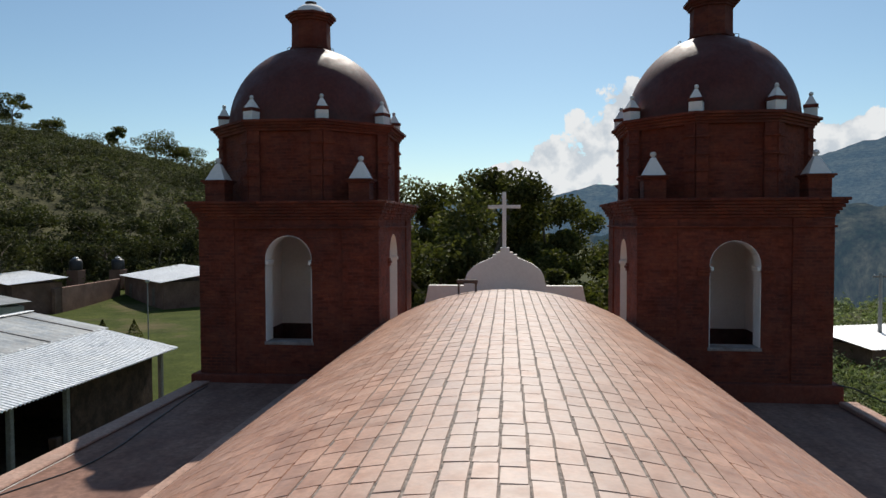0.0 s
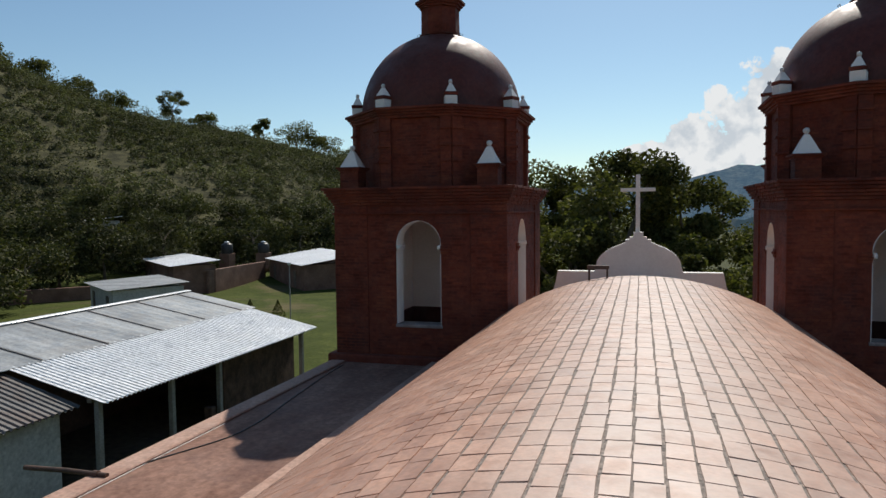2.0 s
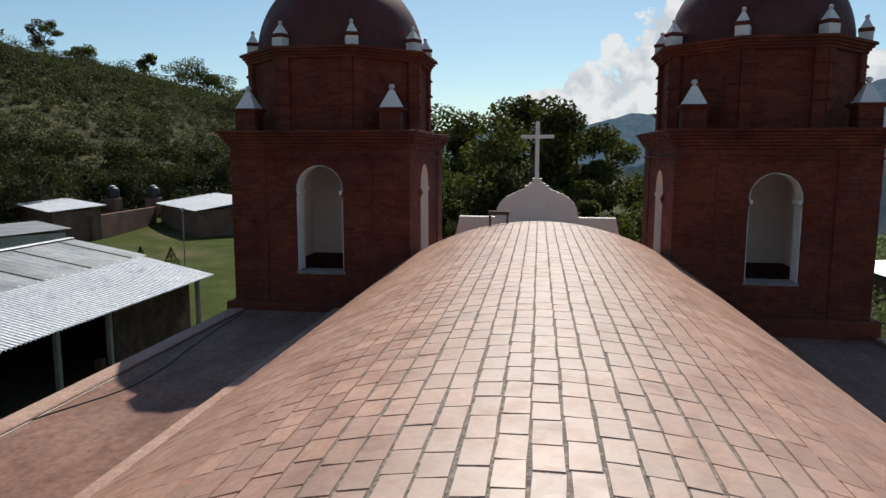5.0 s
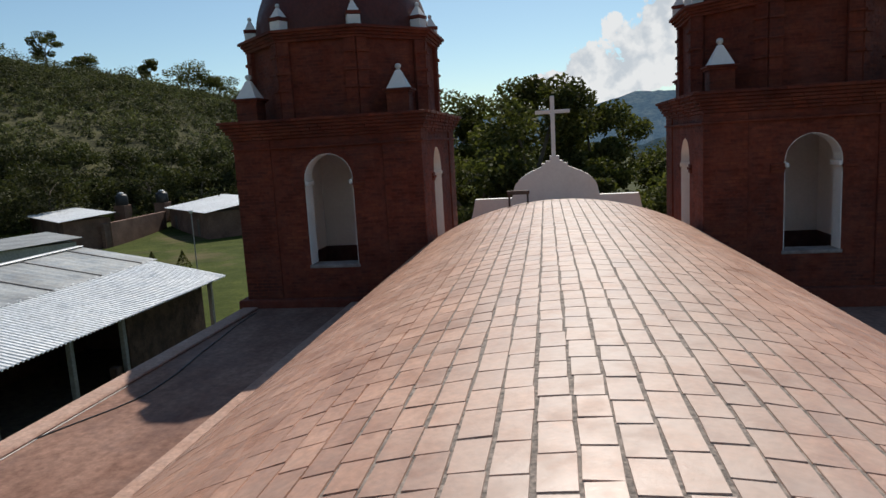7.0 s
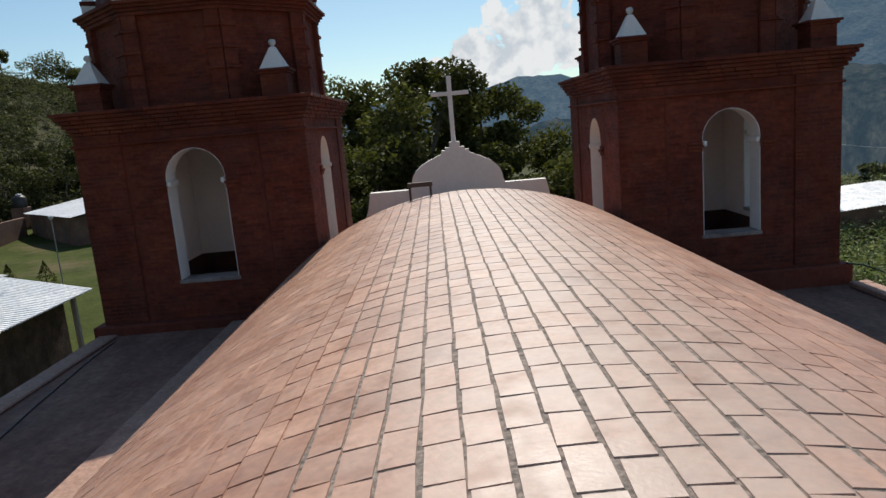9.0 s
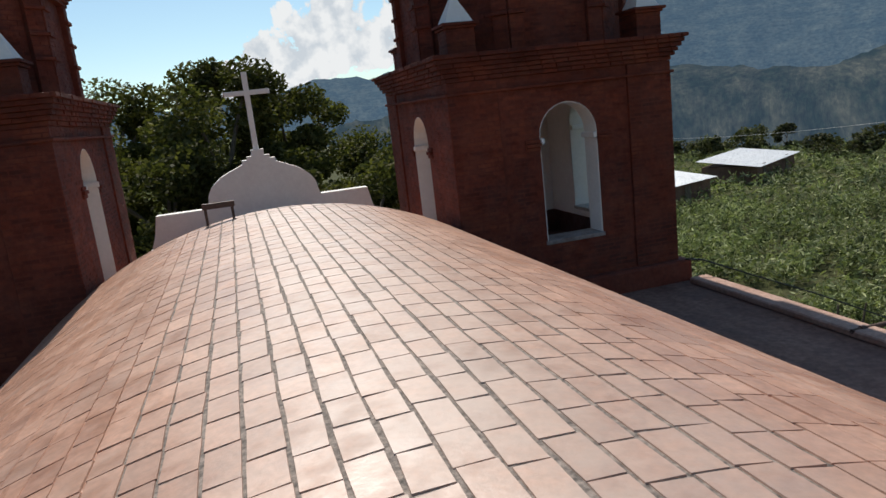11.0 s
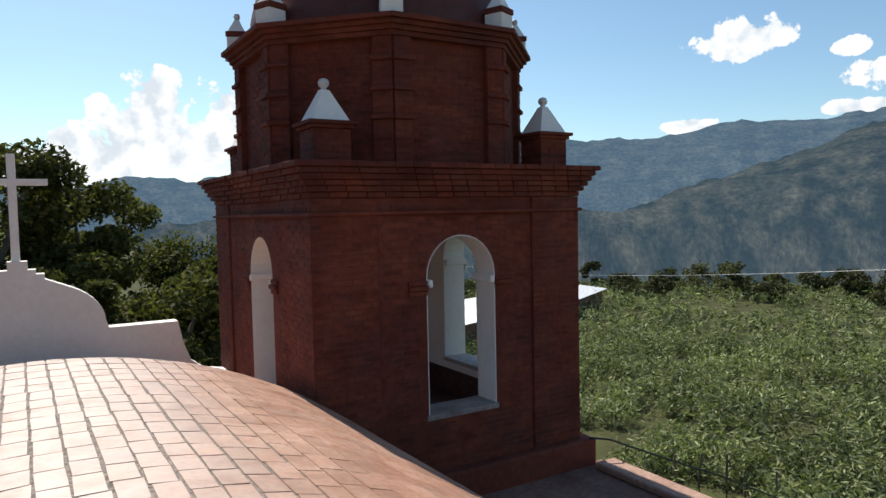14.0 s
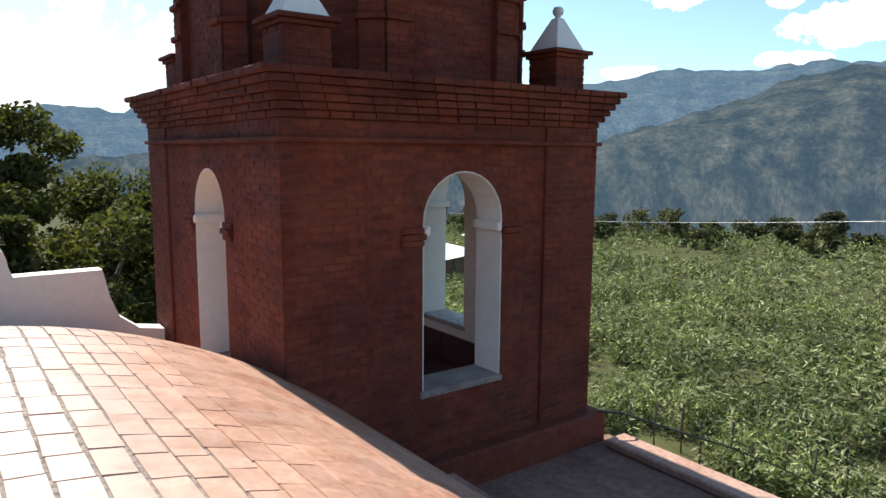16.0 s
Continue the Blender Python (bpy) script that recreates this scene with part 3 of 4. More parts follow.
def build_tower(label, cx, th, a_half, spring, arches, drum_x, AP, with_singles):
    """th: half the shaft's width; spring: where the arches begin to curve; arches: where they stand along the four walls; drum_x: the drum's offset from the shaft."""
    t = thing("bell_tower", label, "tower", "pair of bell towers")
    t.location = (cx, 17.0, 0)
    wall_t = 0.40
    imp = spring - 0.13
    # each side: reach of the wall to both ends, distance from the middle
    walls = [(th, th, th), (th, th + DEEP, th), (th, th, th + DEEP), (th + DEEP, th, th)]
    for k, (c, (left, right, off)) in enumerate(zip(arches, walls)):
        left, right = left + c, right - c
        m = SIDES[k] @ Matrix.Translation((c, 0, 0))
        cut = 0.0 if k % 2 == 0 else wall_t + 0.002
        bm = bmesh.new()
        arch_panel(bm, left - cut, right - cut, -off, -off + wall_t, Z_BASE, Z_TOP, a_half, Z_SILL, spring, m)
        part("shaft_wall", bm, M_MORTAR, t)
        bm = bmesh.new()
        cut = wall_t if k % 2 == 0 else wall_t + 0.036
        arch_panel(bm, left - cut, right - cut, -off + wall_t + 0.002, -off + wall_t + 0.034, Z_SILL - 0.25, Z_TOP, a_half, Z_SILL, spring, m)
        part("plaster_lining", bm, M_PLASTER, t, "white plastered inside wall")
        part("arch_reveal", arch_lining(a_half, Z_SILL, spring, -off + 0.003, -off + wall_t + 0.03, 0.014, m), M_PLASTER, t, "white plastered arch reveal")
        bm = bmesh.new()
        add_box(bm, -left + wall_t + 0.036, right - wall_t - 0.036, -off + wall_t + 0.036, -off + wall_t + 0.06, Z_BASE + 0.15, Z_SILL - 0.19)
        bm.transform(m)
        part("dado", bm, M_DADO, t, "dark red painted dado")
        bm = bmesh.new()
        add_box(bm, -a_half - 0.03, a_half + 0.03, -off - 0.02, -off + wall_t + 0.05, Z_SILL - 0.07, Z_SILL + 0.002, 0.01)
        bm.transform(m)
        # three sills carry painted shade; the right side's keeps a sunlit pale
        part("sill", bm, M_WASH if k == 1 else M_SILL, t, "worn whitewashed sill with light and shade painted in")
        for s in (-1, 1):
            end = right if s > 0 else left
            bm = bmesh.new()
            add_box(bm, *sorted((s * (end - 0.80), s * (end + 0.03))), -off - 0.034, -off + 0.01, -1.82, Z_TOP, 0.008)
            bm.transform(m)
            part("pilaster", bm, M_MORTAR, t)
            a, b = sorted((s * (a_half - 0.012), s * (a_half + 0.26)))
            bm = bmesh.new()
            add_box(bm, *sorted((s * (a_half - 0.085), s * (a_half - 0.018))), -off - 0.03, -off + wall_t + 0.02, imp, imp + 0.10, 0.015)
            bm.transform(m)
            part("impost", bm, M_PLASTER, t, "white plastered impost")
            for zz, out in ((imp - 0.09, 0.03), (imp - 0.025, 0.055), (imp + 0.04, 0.03)):
                bm = bmesh.new()
                add_box(bm, a + (0 if s < 0 else 0.02 - out * 0.4), b - (0 if s > 0 else 0.02 - out * 0.4), -off - out, -off + 0.02, zz, zz + 0.058, 0.006)
                bm.transform(m)
                part("impost_brick", bm, M_BRICKS, t)
        runs = [r for r in brick_runs(-left, right, -1.80, Z_TOP, lambda u, z, h: clear_of_arch(u, z, h, a_half, spring) and not (abs(u) - h < a_half + 0.26 and abs(u) > a_half and imp - 0.10 < z < imp + 0.11), 11 + k)
                if -left + 0.79 < r[0] - r[2] / 2 and r[0] + r[2] / 2 < right - 0.79]
        lay_bricks("wall_bricks", runs, -off, m, t)
        pil = []
        for s in (-1, 1):
            end = right if s > 0 else left
            pil += brick_runs(*sorted((s * (end - 0.795), s * (end + 0.028))), -1.80, Z_TOP, lambda u, z, h: True, 40 + 2 * k + s)
        lay_bricks("pilaster_bricks", pil, -off - 0.034, m, t, (lambda u, z: (u > 0 if k == 3 else u < 0) and -0.75 < z < 1.0) if with_singles and k in (0, 3) else None)
    part("plinth", box(-th - 0.20, th + 0.20, -th - 0.20, th + DEEP + 0.20, -2.7, -1.82, 0.03), M_MORTAR, t, "dark red plastered plinth")
    inner = th - wall_t
    part("tower_floor", box(-inner, inner, -inner, inner + DEEP, Z_BASE + 0.61, Z_BASE + 0.66), M_DADO, t)
    part("tower_ceiling", box(-inner, inner, -inner, inner + DEEP, Z_TOP - 0.1, Z_TOP - 0.003), M_PLASTER, t)
    bm = bmesh.new()
    ring(bm, th + 0.075, 1.455, 1.50)
    part("string_course", bm, M_BRICKS, t, "projecting brick string course")
    for i in range(6):
        half = th + 0.05 + 0.042 * i
        z0 = Z_TOP + 0.004 + 0.07 * i
        bm = bmesh.new()
        ring(bm, half - 0.012, z0, z0 + 0.066)
        part("cornice_course", bm, M_MORTAR, t)
        rnd = random.Random(200 + i)
        verts, quads, n = [], [], 0
        for m, lo, hi, off in ((SIDES[0], half, half, half), (SIDES[1], half, half + DEEP, half), (SIDES[2], half, half, half + DEEP), (SIDES[3], half + DEEP, half, half)):
            u = -lo
            while u < hi - 0.04:
                l = min(BRICK_L, hi - u)
                v, f = brick_shape(l - 0.010, 0.05)
                dy, dz, tw = rnd.uniform(-0.012, 0.010), rnd.uniform(-0.004, 0.004), rnd.uniform(-0.02, 0.02)
                verts += [tuple(m @ Vector((q[0] + u + l / 2, q[1] - off + dy + q[0] * tw, q[2] * 1.06 + z0 + 0.034 + dz + q[0] * tw * 0.5))) for q in v]
                quads += [tuple(k + n for k in q) for q in f]
                n += 8
                u += BRICK_L + 0.004
        tagged(piece("cornice_bricks", mesh_quads("cornice_bricks", verts, quads, M_BRICKS), t), "uneven projecting brick course", kind="stuff")
    for sx in (-1, 1):
        for sy in (-1, 1):
            build_pinnacle(t, drum_x + sx * 1.70, 0.24 + sy * 1.70)
    # octagonal drum with corner pilasters
    up = Matrix.Translation((drum_x, 0.40, 0))
    bm = bmesh.new()
    octagon(bm, AP, 2.078, 3.70)
    bm.transform(up)
    part("drum", bm, M_MORTAR, t, "octagonal brick drum")
    rc = AP / math.cos(math.pi / 8)
    fw = AP * math.tan(math.pi / 8)
    for k in range(8):
        m = up @ Matrix.Rotation(math.pi / 4 * k, 4, 'Z')
        lay_bricks("drum_bricks", brick_runs(-fw + 0.24, fw - 0.24, 2.09, 3.66, lambda u, z, h: True, 70 + k), -AP, m, t)
        for s in (-1, 1):
            bm = bmesh.new()
            a, b = sorted((s * (fw - 0.24), s * (fw + 0.02)))
            add_box(bm, a, b, -AP - 0.09, -AP + 0.02, 2.08, 3.70, 0.008)
            bm.transform(m)
            part("drum_pilaster", bm, M_MORTAR, t)
            lay_bricks("drum_pilaster_bricks", brick_runs(a, b, 2.09, 3.68, lambda u, z, h: True, 90 + 2 * k + s), -AP - 0.09, m, t)
            for zz in (2.66, 3.02, 3.40):
                bm = bmesh.new()
                add_box(bm, a - 0.02, b + 0.02, -AP - 0.135, -AP - 0.086, zz, zz + 0.055, 0.006)
                bm.transform(m)
                part("impost_brick", bm, M_BRICKS, t)
    for z0, z1, out in ((3.70, 3.76, 0.11), (3.764, 3.82, 0.15), (3.824, 3.88, 0.20), (3.884, 3.94, 0.26)):
        bm = bmesh.new()
        octagon(bm, AP + out, z0, z1)
        bm.transform(up)
        part("drum_cornice", bm, M_BRICKS, t, "projecting brick course round the drum")
    for k in range(8):
        a = math.pi / 8 + math.pi / 4 * k
        p = hang(new("merlon"), t)
        p.location = (drum_x + 2.16 * math.cos(a), 0.40 + 2.16 * math.sin(a), 3.94)
        p.rotation_euler = (0, 0, a)
        part("block", box(-0.14, 0.14, -0.14, 0.14, 0, 0.22, 0.01), M_PLASTER, p, "white plastered block")
        part("band", box(-0.155, 0.155, -0.155, 0.155, 0.224, 0.30, 0.008), M_BRICKS, p, "dark brick band")
        part("point", prism(0.125 * 1.414, 0.03 * 1.414, 0.30, 0.50, 4, math.pi / 4), M_PLASTER, p, "white plastered point")
        part("knob", turned([(0.0, 0.49), (0.04, 0.51), (0.05, 0.55), (0.035, 0.585), (0.0, 0.60)], 10), M_GLASSBALL, p, "", True)
    # dome, lantern
    prof = [((AP + 0.015) * math.cos(a), 3.94 + 2.10 * math.sin(a)) for a in [math.pi / 2 * i / 26 for i in range(26)]]
    part("dome", turned([(AP + 0.02, 3.93)] + prof + [(0.0, 6.04)], 64, drum_x, 0.40), M_DOME, t, "smooth red limewashed dome", True)
    bm = prism(0.50, 0.49, 5.85, 6.76, 8, math.pi / 8, drum_x, 0.40)
    part("lantern", bm, M_BRICKS, t, "small octagonal brick lantern")
    for z0, z1, r in ((6.00, 6.06, 0.54), (6.70, 6.755, 0.54), (6.76, 6.815, 0.59), (6.82, 6.88, 0.65)):
        part("lantern_course", prism(r, r, z0, z1, 8, math.pi / 8, drum_x, 0.40), M_BRICKS, t)
    part("lantern_cap", turned([(0.44, 6.875)] + [(0.42 * math.cos(a), 6.89 + 0.30 * math.sin(a)) for a in [math.pi / 2 * i / 8 for i in range(8)]] + [(0, 7.19)], 24, drum_x, 0.40), M_PLASTER, t, "white plastered cap", True)
    part("lantern_knob", turned([(0, 7.17), (0.06, 7.18), (0.06, 7.215), (0.15, 7.225), (0.15, 7.24), (0.0, 7.245)], 12, drum_x, 0.40), M_IRON, t)
    for k in range(9):
        a = 0.4 + k * 0.7
        e = 1.12 + 0.07 * (k % 3)
        c = Vector((drum_x + 1.95 * math.cos(e) * math.cos(a), 0.40 + 1.95 * math.cos(e) * math.sin(a), 3.95 + 2.07 * math.sin(e)))
        o = Vector((math.cos(e) * math.cos(a), math.cos(e) * math.sin(a), math.sin(e)))
        sd = Vector((-math.sin(a), math.cos(a), 0))
        part("rung", tube([c - sd * 0.07 - o * 0.03, c - sd * 0.07 + o * 0.09, c + sd * 0.07 + o * 0.09, c + sd * 0.07 - o * 0.03], 0.009, 5), M_IRON, t, "bent iron rung")
    return t


LABEL = "red brick bell tower with octagonal drum and dome"
build_tower(LABEL + " by the field", 4.67, 1.965, 0.525, 0.66, (0.03, 0.47, 0.0, -0.12), 0.12, 1.97, True)
build_tower(LABEL + " by the barn", -4.99, 2.04, 0.54, 0.77, (0.0, -0.03, 0.0, 0.0), -0.15, 2.045, False)

# ---- facade gable and cross ----


def build_gable():
    g = thing("gable", "white plastered gable wall with a stepped round head", "wall", kind="structure", at=(-0.21, 19.2, 0))
    prof = [(-2.75, -0.95), (-2.45, -0.90), (-2.22, -0.72), (-2.12, -0.45), (-2.05, -0.10), (-1.10, -0.10), (-1.06, 0.03)]
    prof += [(-1.06 * math.cos(a), 0.03 + 0.62 * math.sin(a)) for a in [math.pi * i / 24 for i in range(1, 8)]]
    prof += [(-0.32, 0.66), (-0.32, 0.735), (-0.22, 0.735), (-0.22, 0.80), (-0.12, 0.80), (-0.12, 0.92)]
    prof = [(x * 1.038, 1.55 + (z - 1.55) * 1.038) for x, z in prof]
    prof = prof + [(-x, z) for x, z in prof[::-1]]
    bm = bmesh.new()
    f = [bm.verts.new((x, -0.14, z)) for x, z in prof] + [bm.verts.new((2.85, -0.14, -3.0)), bm.verts.new((-2.85, -0.14, -3.0))]
    face = bm.faces.new(f)
    r = bmesh.ops.extrude_face_region(bm, geom=[face])
    bmesh.ops.translate(bm, vec=(0, 0.28, 0), verts=[v for v in r["geom"] if isinstance(v, bmesh.types.BMVert)])
    part("gable_wall", bm, M_PLASTER, g)
    c = thing("cross", "slender white plastered cross on the gable", "cross", at=(-0.225, 19.2, 0.896))
    part("upright", box(-0.055, 0.055, -0.055, 0.055, 0, 1.535, 0.008), M_PLASTER, c)
    part("arm", box(-0.448, 0.448, -0.05, 0.05, 1.085, 1.18, 0.008), M_PLASTER, c)


build_gable()

# ---- the land ----
HILL = [(-180, 0.10), (-120, 0.20), (-75, 0.235), (-60, 0.214), (-51, 0.179), (-43.7, 0.150), (-35.5, 0.114), (-26.6, 0.070), (-20, 0.042), (-12, 0.018), (-6, 0.0), (180, 0.0)]


def interp(table, x):
    for (a, p), (b, q) in zip(table, table[1:]):
        if a <= x <= b:
            return p + (q - p) * (x - a) / (b - a)
    return table[-1][1]


def land(x, y):
    r = math.hypot(x, y)
    az = math.degrees(math.atan2(x, y))
    base = -8.0 - 1.5 * smooth(2, 16, x) - 0.012 * max(x - 20, 0) - 0.6 * smooth(20, 45, y) * smooth(-25, -5, x)
    hill = interp(HILL, az)
    h = (hill * 235 + 9.0 * min(hill / 0.06, 1.0)) * smooth(85, 235, r)
    h += noise.noise(Vector((x * 0.018, y * 0.018, 0.3))) * 5.0 * smooth(90, 160, r) * min(hill * 10, 1)
    fall = 60 * smooth(105, 330, r) * smooth(-0.05, 0.25, az / 90)
    return base + h - fall - 14 * smooth(260, 900, r)


def build_ground():
    radii = [0.01] + [3 * 1.06 ** i for i in range(118)]
    radii = [r for r in radii if r < 900] + [1500, 2600, 4500]
    na = 220
    verts, faces = [], []
    for r in radii:
        for i in range(na):
            a = 2 * math.pi * i / na
            x, y = r * math.sin(a), r * math.cos(a)
            verts.append((x, y, land(x, y)))
    for j in range(len(radii) - 1):
        for i in range(na):
            a, b = j * na + i, j * na + (i + 1) % na
            faces.append((a, a + na, b + na, b))
    tagged(new("ground", mesh_of("ground", verts, faces, M_GROUND, True)), "grass, bare soil and scrub rising to a hill", "ground", kind="structure")


build_ground()


def build_range(name, label, dist, table, depth, mat, rough, seed, foot, fold):
    na, nr = 420, 30
    a0, a1 = table[0][0], table[-1][0]
    verts, faces, place = [], [], []
    for j in range(nr + 1):
        s = j / nr
        for i in range(na + 1):
            az = a0 + (a1 - a0) * i / na
            across = radians(az) * dist
            top = interp(table, az) * dist + rough * 0.35 * noise.fractal(Vector((az * 0.5, seed, 0)), 0.75, 2.1, 7)
            z = foot + (top - foot) * s ** 0.9
            bend = noise.noise(Vector((across / fold * 0.4, z / fold * 0.8, seed + 4)))
            spur = abs(noise.noise(Vector((across / fold + bend * 0.8, z / fold * 0.35, seed)))) - 0.25
            d = dist - depth * (1 - s) + (spur * 1.6 + 0.35 * noise.fractal(Vector((across / fold * 3, z / fold * 3, seed)), 0.9, 2.1, 5)) * rough * 2.2 * math.sin(math.pi * min(s, 0.97))
            verts.append((d * math.sin(radians(az)), d * math.cos(radians(az)), z))
            place.append((across, z * 2.6))
    w = na + 1
    for j in range(nr):
        for i in range(na):
            a = j * w + i
            faces.append((a, a + w, a + w + 1, a + 1))
    me = mesh_of(name, verts, faces, mat, True)
    layer = me.uv_layers.new(name="UVMap")
    index = np.zeros(len(me.loops), dtype=np.int32)
    me.loops.foreach_get("vertex_index", index)
    layer.data.foreach_set("uv", np.asarray(place, dtype=np.float32)[index].ravel())
    tagged(new(name, me), label, "mountains", kind="structure")


FAR_T = [(-30, 0.02), (-8, 0.035), (3.5, 0.044), (6.5, 0.055), (11, 0.05), (16, 0.062), (22, 0.085), (27, 0.108), (30, 0.128), (34, 0.122), (39, 0.109), (43, 0.097), (47.5, 0.096), (51, 0.102), (54.3, 0.115),
         (57, 0.109), (60, 0.109), (64.3, 0.118), (69, 0.112), (74.5, 0.090), (84, 0.08), (100, 0.10), (150, 0.06)]
MID_T = [(-14, -0.03), (4, -0.02), (14, 0.0), (22, 0.02), (30, 0.03), (36, 0.015), (44.6, -0.008), (48, 0.012), (52, 0.038), (57, 0.058), (60.5, 0.080), (63, 0.100), (66, 0.111), (70, 0.103), (74.5, 0.085), (90, 0.085), (130, 0.05)]
build_range("backdrop_far", "distant mountain range with painted blue haze", 3600, FAR_T, 1500, M_FAR, 60, 3.1, -70, 420)
build_range("backdrop_mid", "wooded dark green ridge across the valley in painted haze", 1900, MID_T, 1500, M_MID, 34, 7.7, -78, 210)

# ---- vegetation ----


def leaves(centres, size, rng, droop=0.0, aspect=0.55):
    """Folded leaf diamonds at the given centres: arrays of verts and quads."""
    n = len(centres)
    d = rng.normal(size=(n, 3))
    d[:, 2] = d[:, 2] * 0.6 - droop
    d /= np.linalg.norm(d, axis=1)[:, None]
    o = rng.normal(size=(n, 3))
    s = np.cross(d, o)
    s /= np.linalg.norm(s, axis=1)[:, None] + 1e-9
    ln = size * rng.uniform(0.6, 1.3, size=(n, 1))
    c = np.asarray(centres)
    v = np.stack([c - d * ln / 2, c + s * ln * aspect / 2, c + d * ln / 2, c - s * ln * aspect / 2], axis=1).reshape(-1, 3)
    return v, np.arange(4 * n).reshape(n, 4)


def clump_points(centre, radii, n, rng, shell=0.55):
    p = rng.normal(size=(n, 3))
    p /= np.linalg.norm(p, axis=1)[:, None]
    p *= (shell + (1 - shell) * rng.random((n, 1)) ** 0.6)
    return np.asarray(centre) + p * np.asarray(radii)


def build_tree(x, y, height, spread, seed, per=260, clumps=34, leaf=0.34, mat=None, low=0.28, label="tall broad tree with dense dark green foliage", group="trees beyond the church"):
    rng = np.random.default_rng(seed)
    rnd = random.Random(seed)
    z = land(x, y) - 0.1
    t = thing("tree", label, "tree", group, at=(x, y, z))
    bend = (rnd.uniform(-0.5, 0.5), rnd.uniform(-0.5, 0.5))
    trunk_top = height * 0.55
    part("trunk", tube([(bend[0] * s * s, bend[1] * s * s, trunk_top * s) for s in (0, 0.15, 0.4, 0.7, 1)], [height * 0.032, height * 0.025, height * 0.021, height * 0.016, height * 0.009], 9), M_BARK, t, "", True)
    pts = []
    for k in range(clumps):
        a = rnd.uniform(0, 2 * math.pi)
        s = rnd.random()
        h = height * (low + (0.93 - low) * s)
        belly = math.sin(math.pi * min(max(0.18 + 0.72 * s, 0), 1)) ** 0.8
        r = spread * belly * rnd.uniform(0.25, 1.0) ** 0.7
        c = (r * math.cos(a), r * math.sin(a), h)
        cr = spread * rnd.uniform(0.20, 0.36) * (1.45 if clumps < 25 else 1.0)
        pts.append(clump_points(c, (cr, cr, cr * 0.72), per, rng, 0.25))
        if k % 4 == 0:
            b = Vector((bend[0] * 0.4, bend[1] * 0.4, min(h * 0.7, trunk_top * 0.95)))
            e = Vector(c)
            part("limb", tube([b, b.lerp(e, 0.5) + Vector((0, 0, 0.2)), e], [height * 0.011, height * 0.008, height * 0.003], 6), M_BARK, t)
    v, q = leaves(np.concatenate(pts), leaf, rng, 0.25)
    piece("crown", mesh_quads("crown", v, q, mat or M_LEAF_DARK), t)
    return t


TREES = [(-7.5, 44, 13.6, 5.2), (-1.5, 42, 14.2, 5.0), (2.3, 44.5, 12.3, 4.4), (8.5, 50, 9.6, 5.2), (-13, 52, 13.0, 5.5), (13.5, 58, 9.2, 5.0), (4.8, 36, 9.0, 3.6), (-4, 37, 10, 3.8), (0.5, 35, 8.5, 3.4), (9.5, 40, 8.6, 3.8)]
for i, (x, y, h, s) in enumerate(TREES):
    build_tree(x, y, h, s, 100 + i, per=720 if i < 6 else 560, leaf=0.285)


def scatter_bushes():
    """Scrub over the hillside as one sheet of leaf clumps."""
    rng = np.random.default_rng(5)
    pts = []
    n = 0
    while n < 4800:
        az = rng.uniform(-66, -14)
        r = rng.uniform(101, 246)
        if rng.random() > r / 246:
            continue
        x, y = r * math.sin(radians(az)), r * math.cos(radians(az))
        if noise.noise(Vector((x * 0.03, y * 0.03, 4.0))) < rng.uniform(-0.6, -0.05):
            continue
        z = land(x, y)
        s = rng.uniform(0.6, 1.7) * (1.0 + 1.3 * (rng.random() < 0.14))
        pts.append(clump_points((x, y, z + s * 0.5), (s, s, s * 0.8), int(50 + 34 * s), rng, 0.4))
        n += 1
    v, q = leaves(np.concatenate(pts), 0.50, rng)
    tagged(new("hillside_scrub", mesh_quads("hillside_scrub", v, q, M_LEAF_HILL)), "dense green bushes covering the hillside", "bushes", kind="stuff")


scatter_bushes()
for i, (az, r, h, s) in enumerate([(-55, 240, 9, 5.5), (-52.0, 240, 7.5, 5.5), (-49.6, 240, 7.5, 5), (-47.0, 240, 7, 5.5), (-44.4, 240, 6.5, 5), (-41.8, 240, 6, 5), (-37.9, 241, 11.5, 4.4),
                                   (-35.6, 240, 6, 4.5), (-31.2, 240, 7.5, 3.0), (-28.6, 239, 9, 7.0), (-26.4, 238, 7, 6), (-24.0, 237, 6, 5), (-57.6, 238, 9, 6), (-60, 238, 9, 6)]):
    build_tree(r * math.sin(radians(az)), r * math.cos(radians(az)), h * 1.2, s, 300 + i, per=170, clumps=18, leaf=0.62, low=0.38, label="spreading tree on the crest of the hill", group="trees on the hill crest")
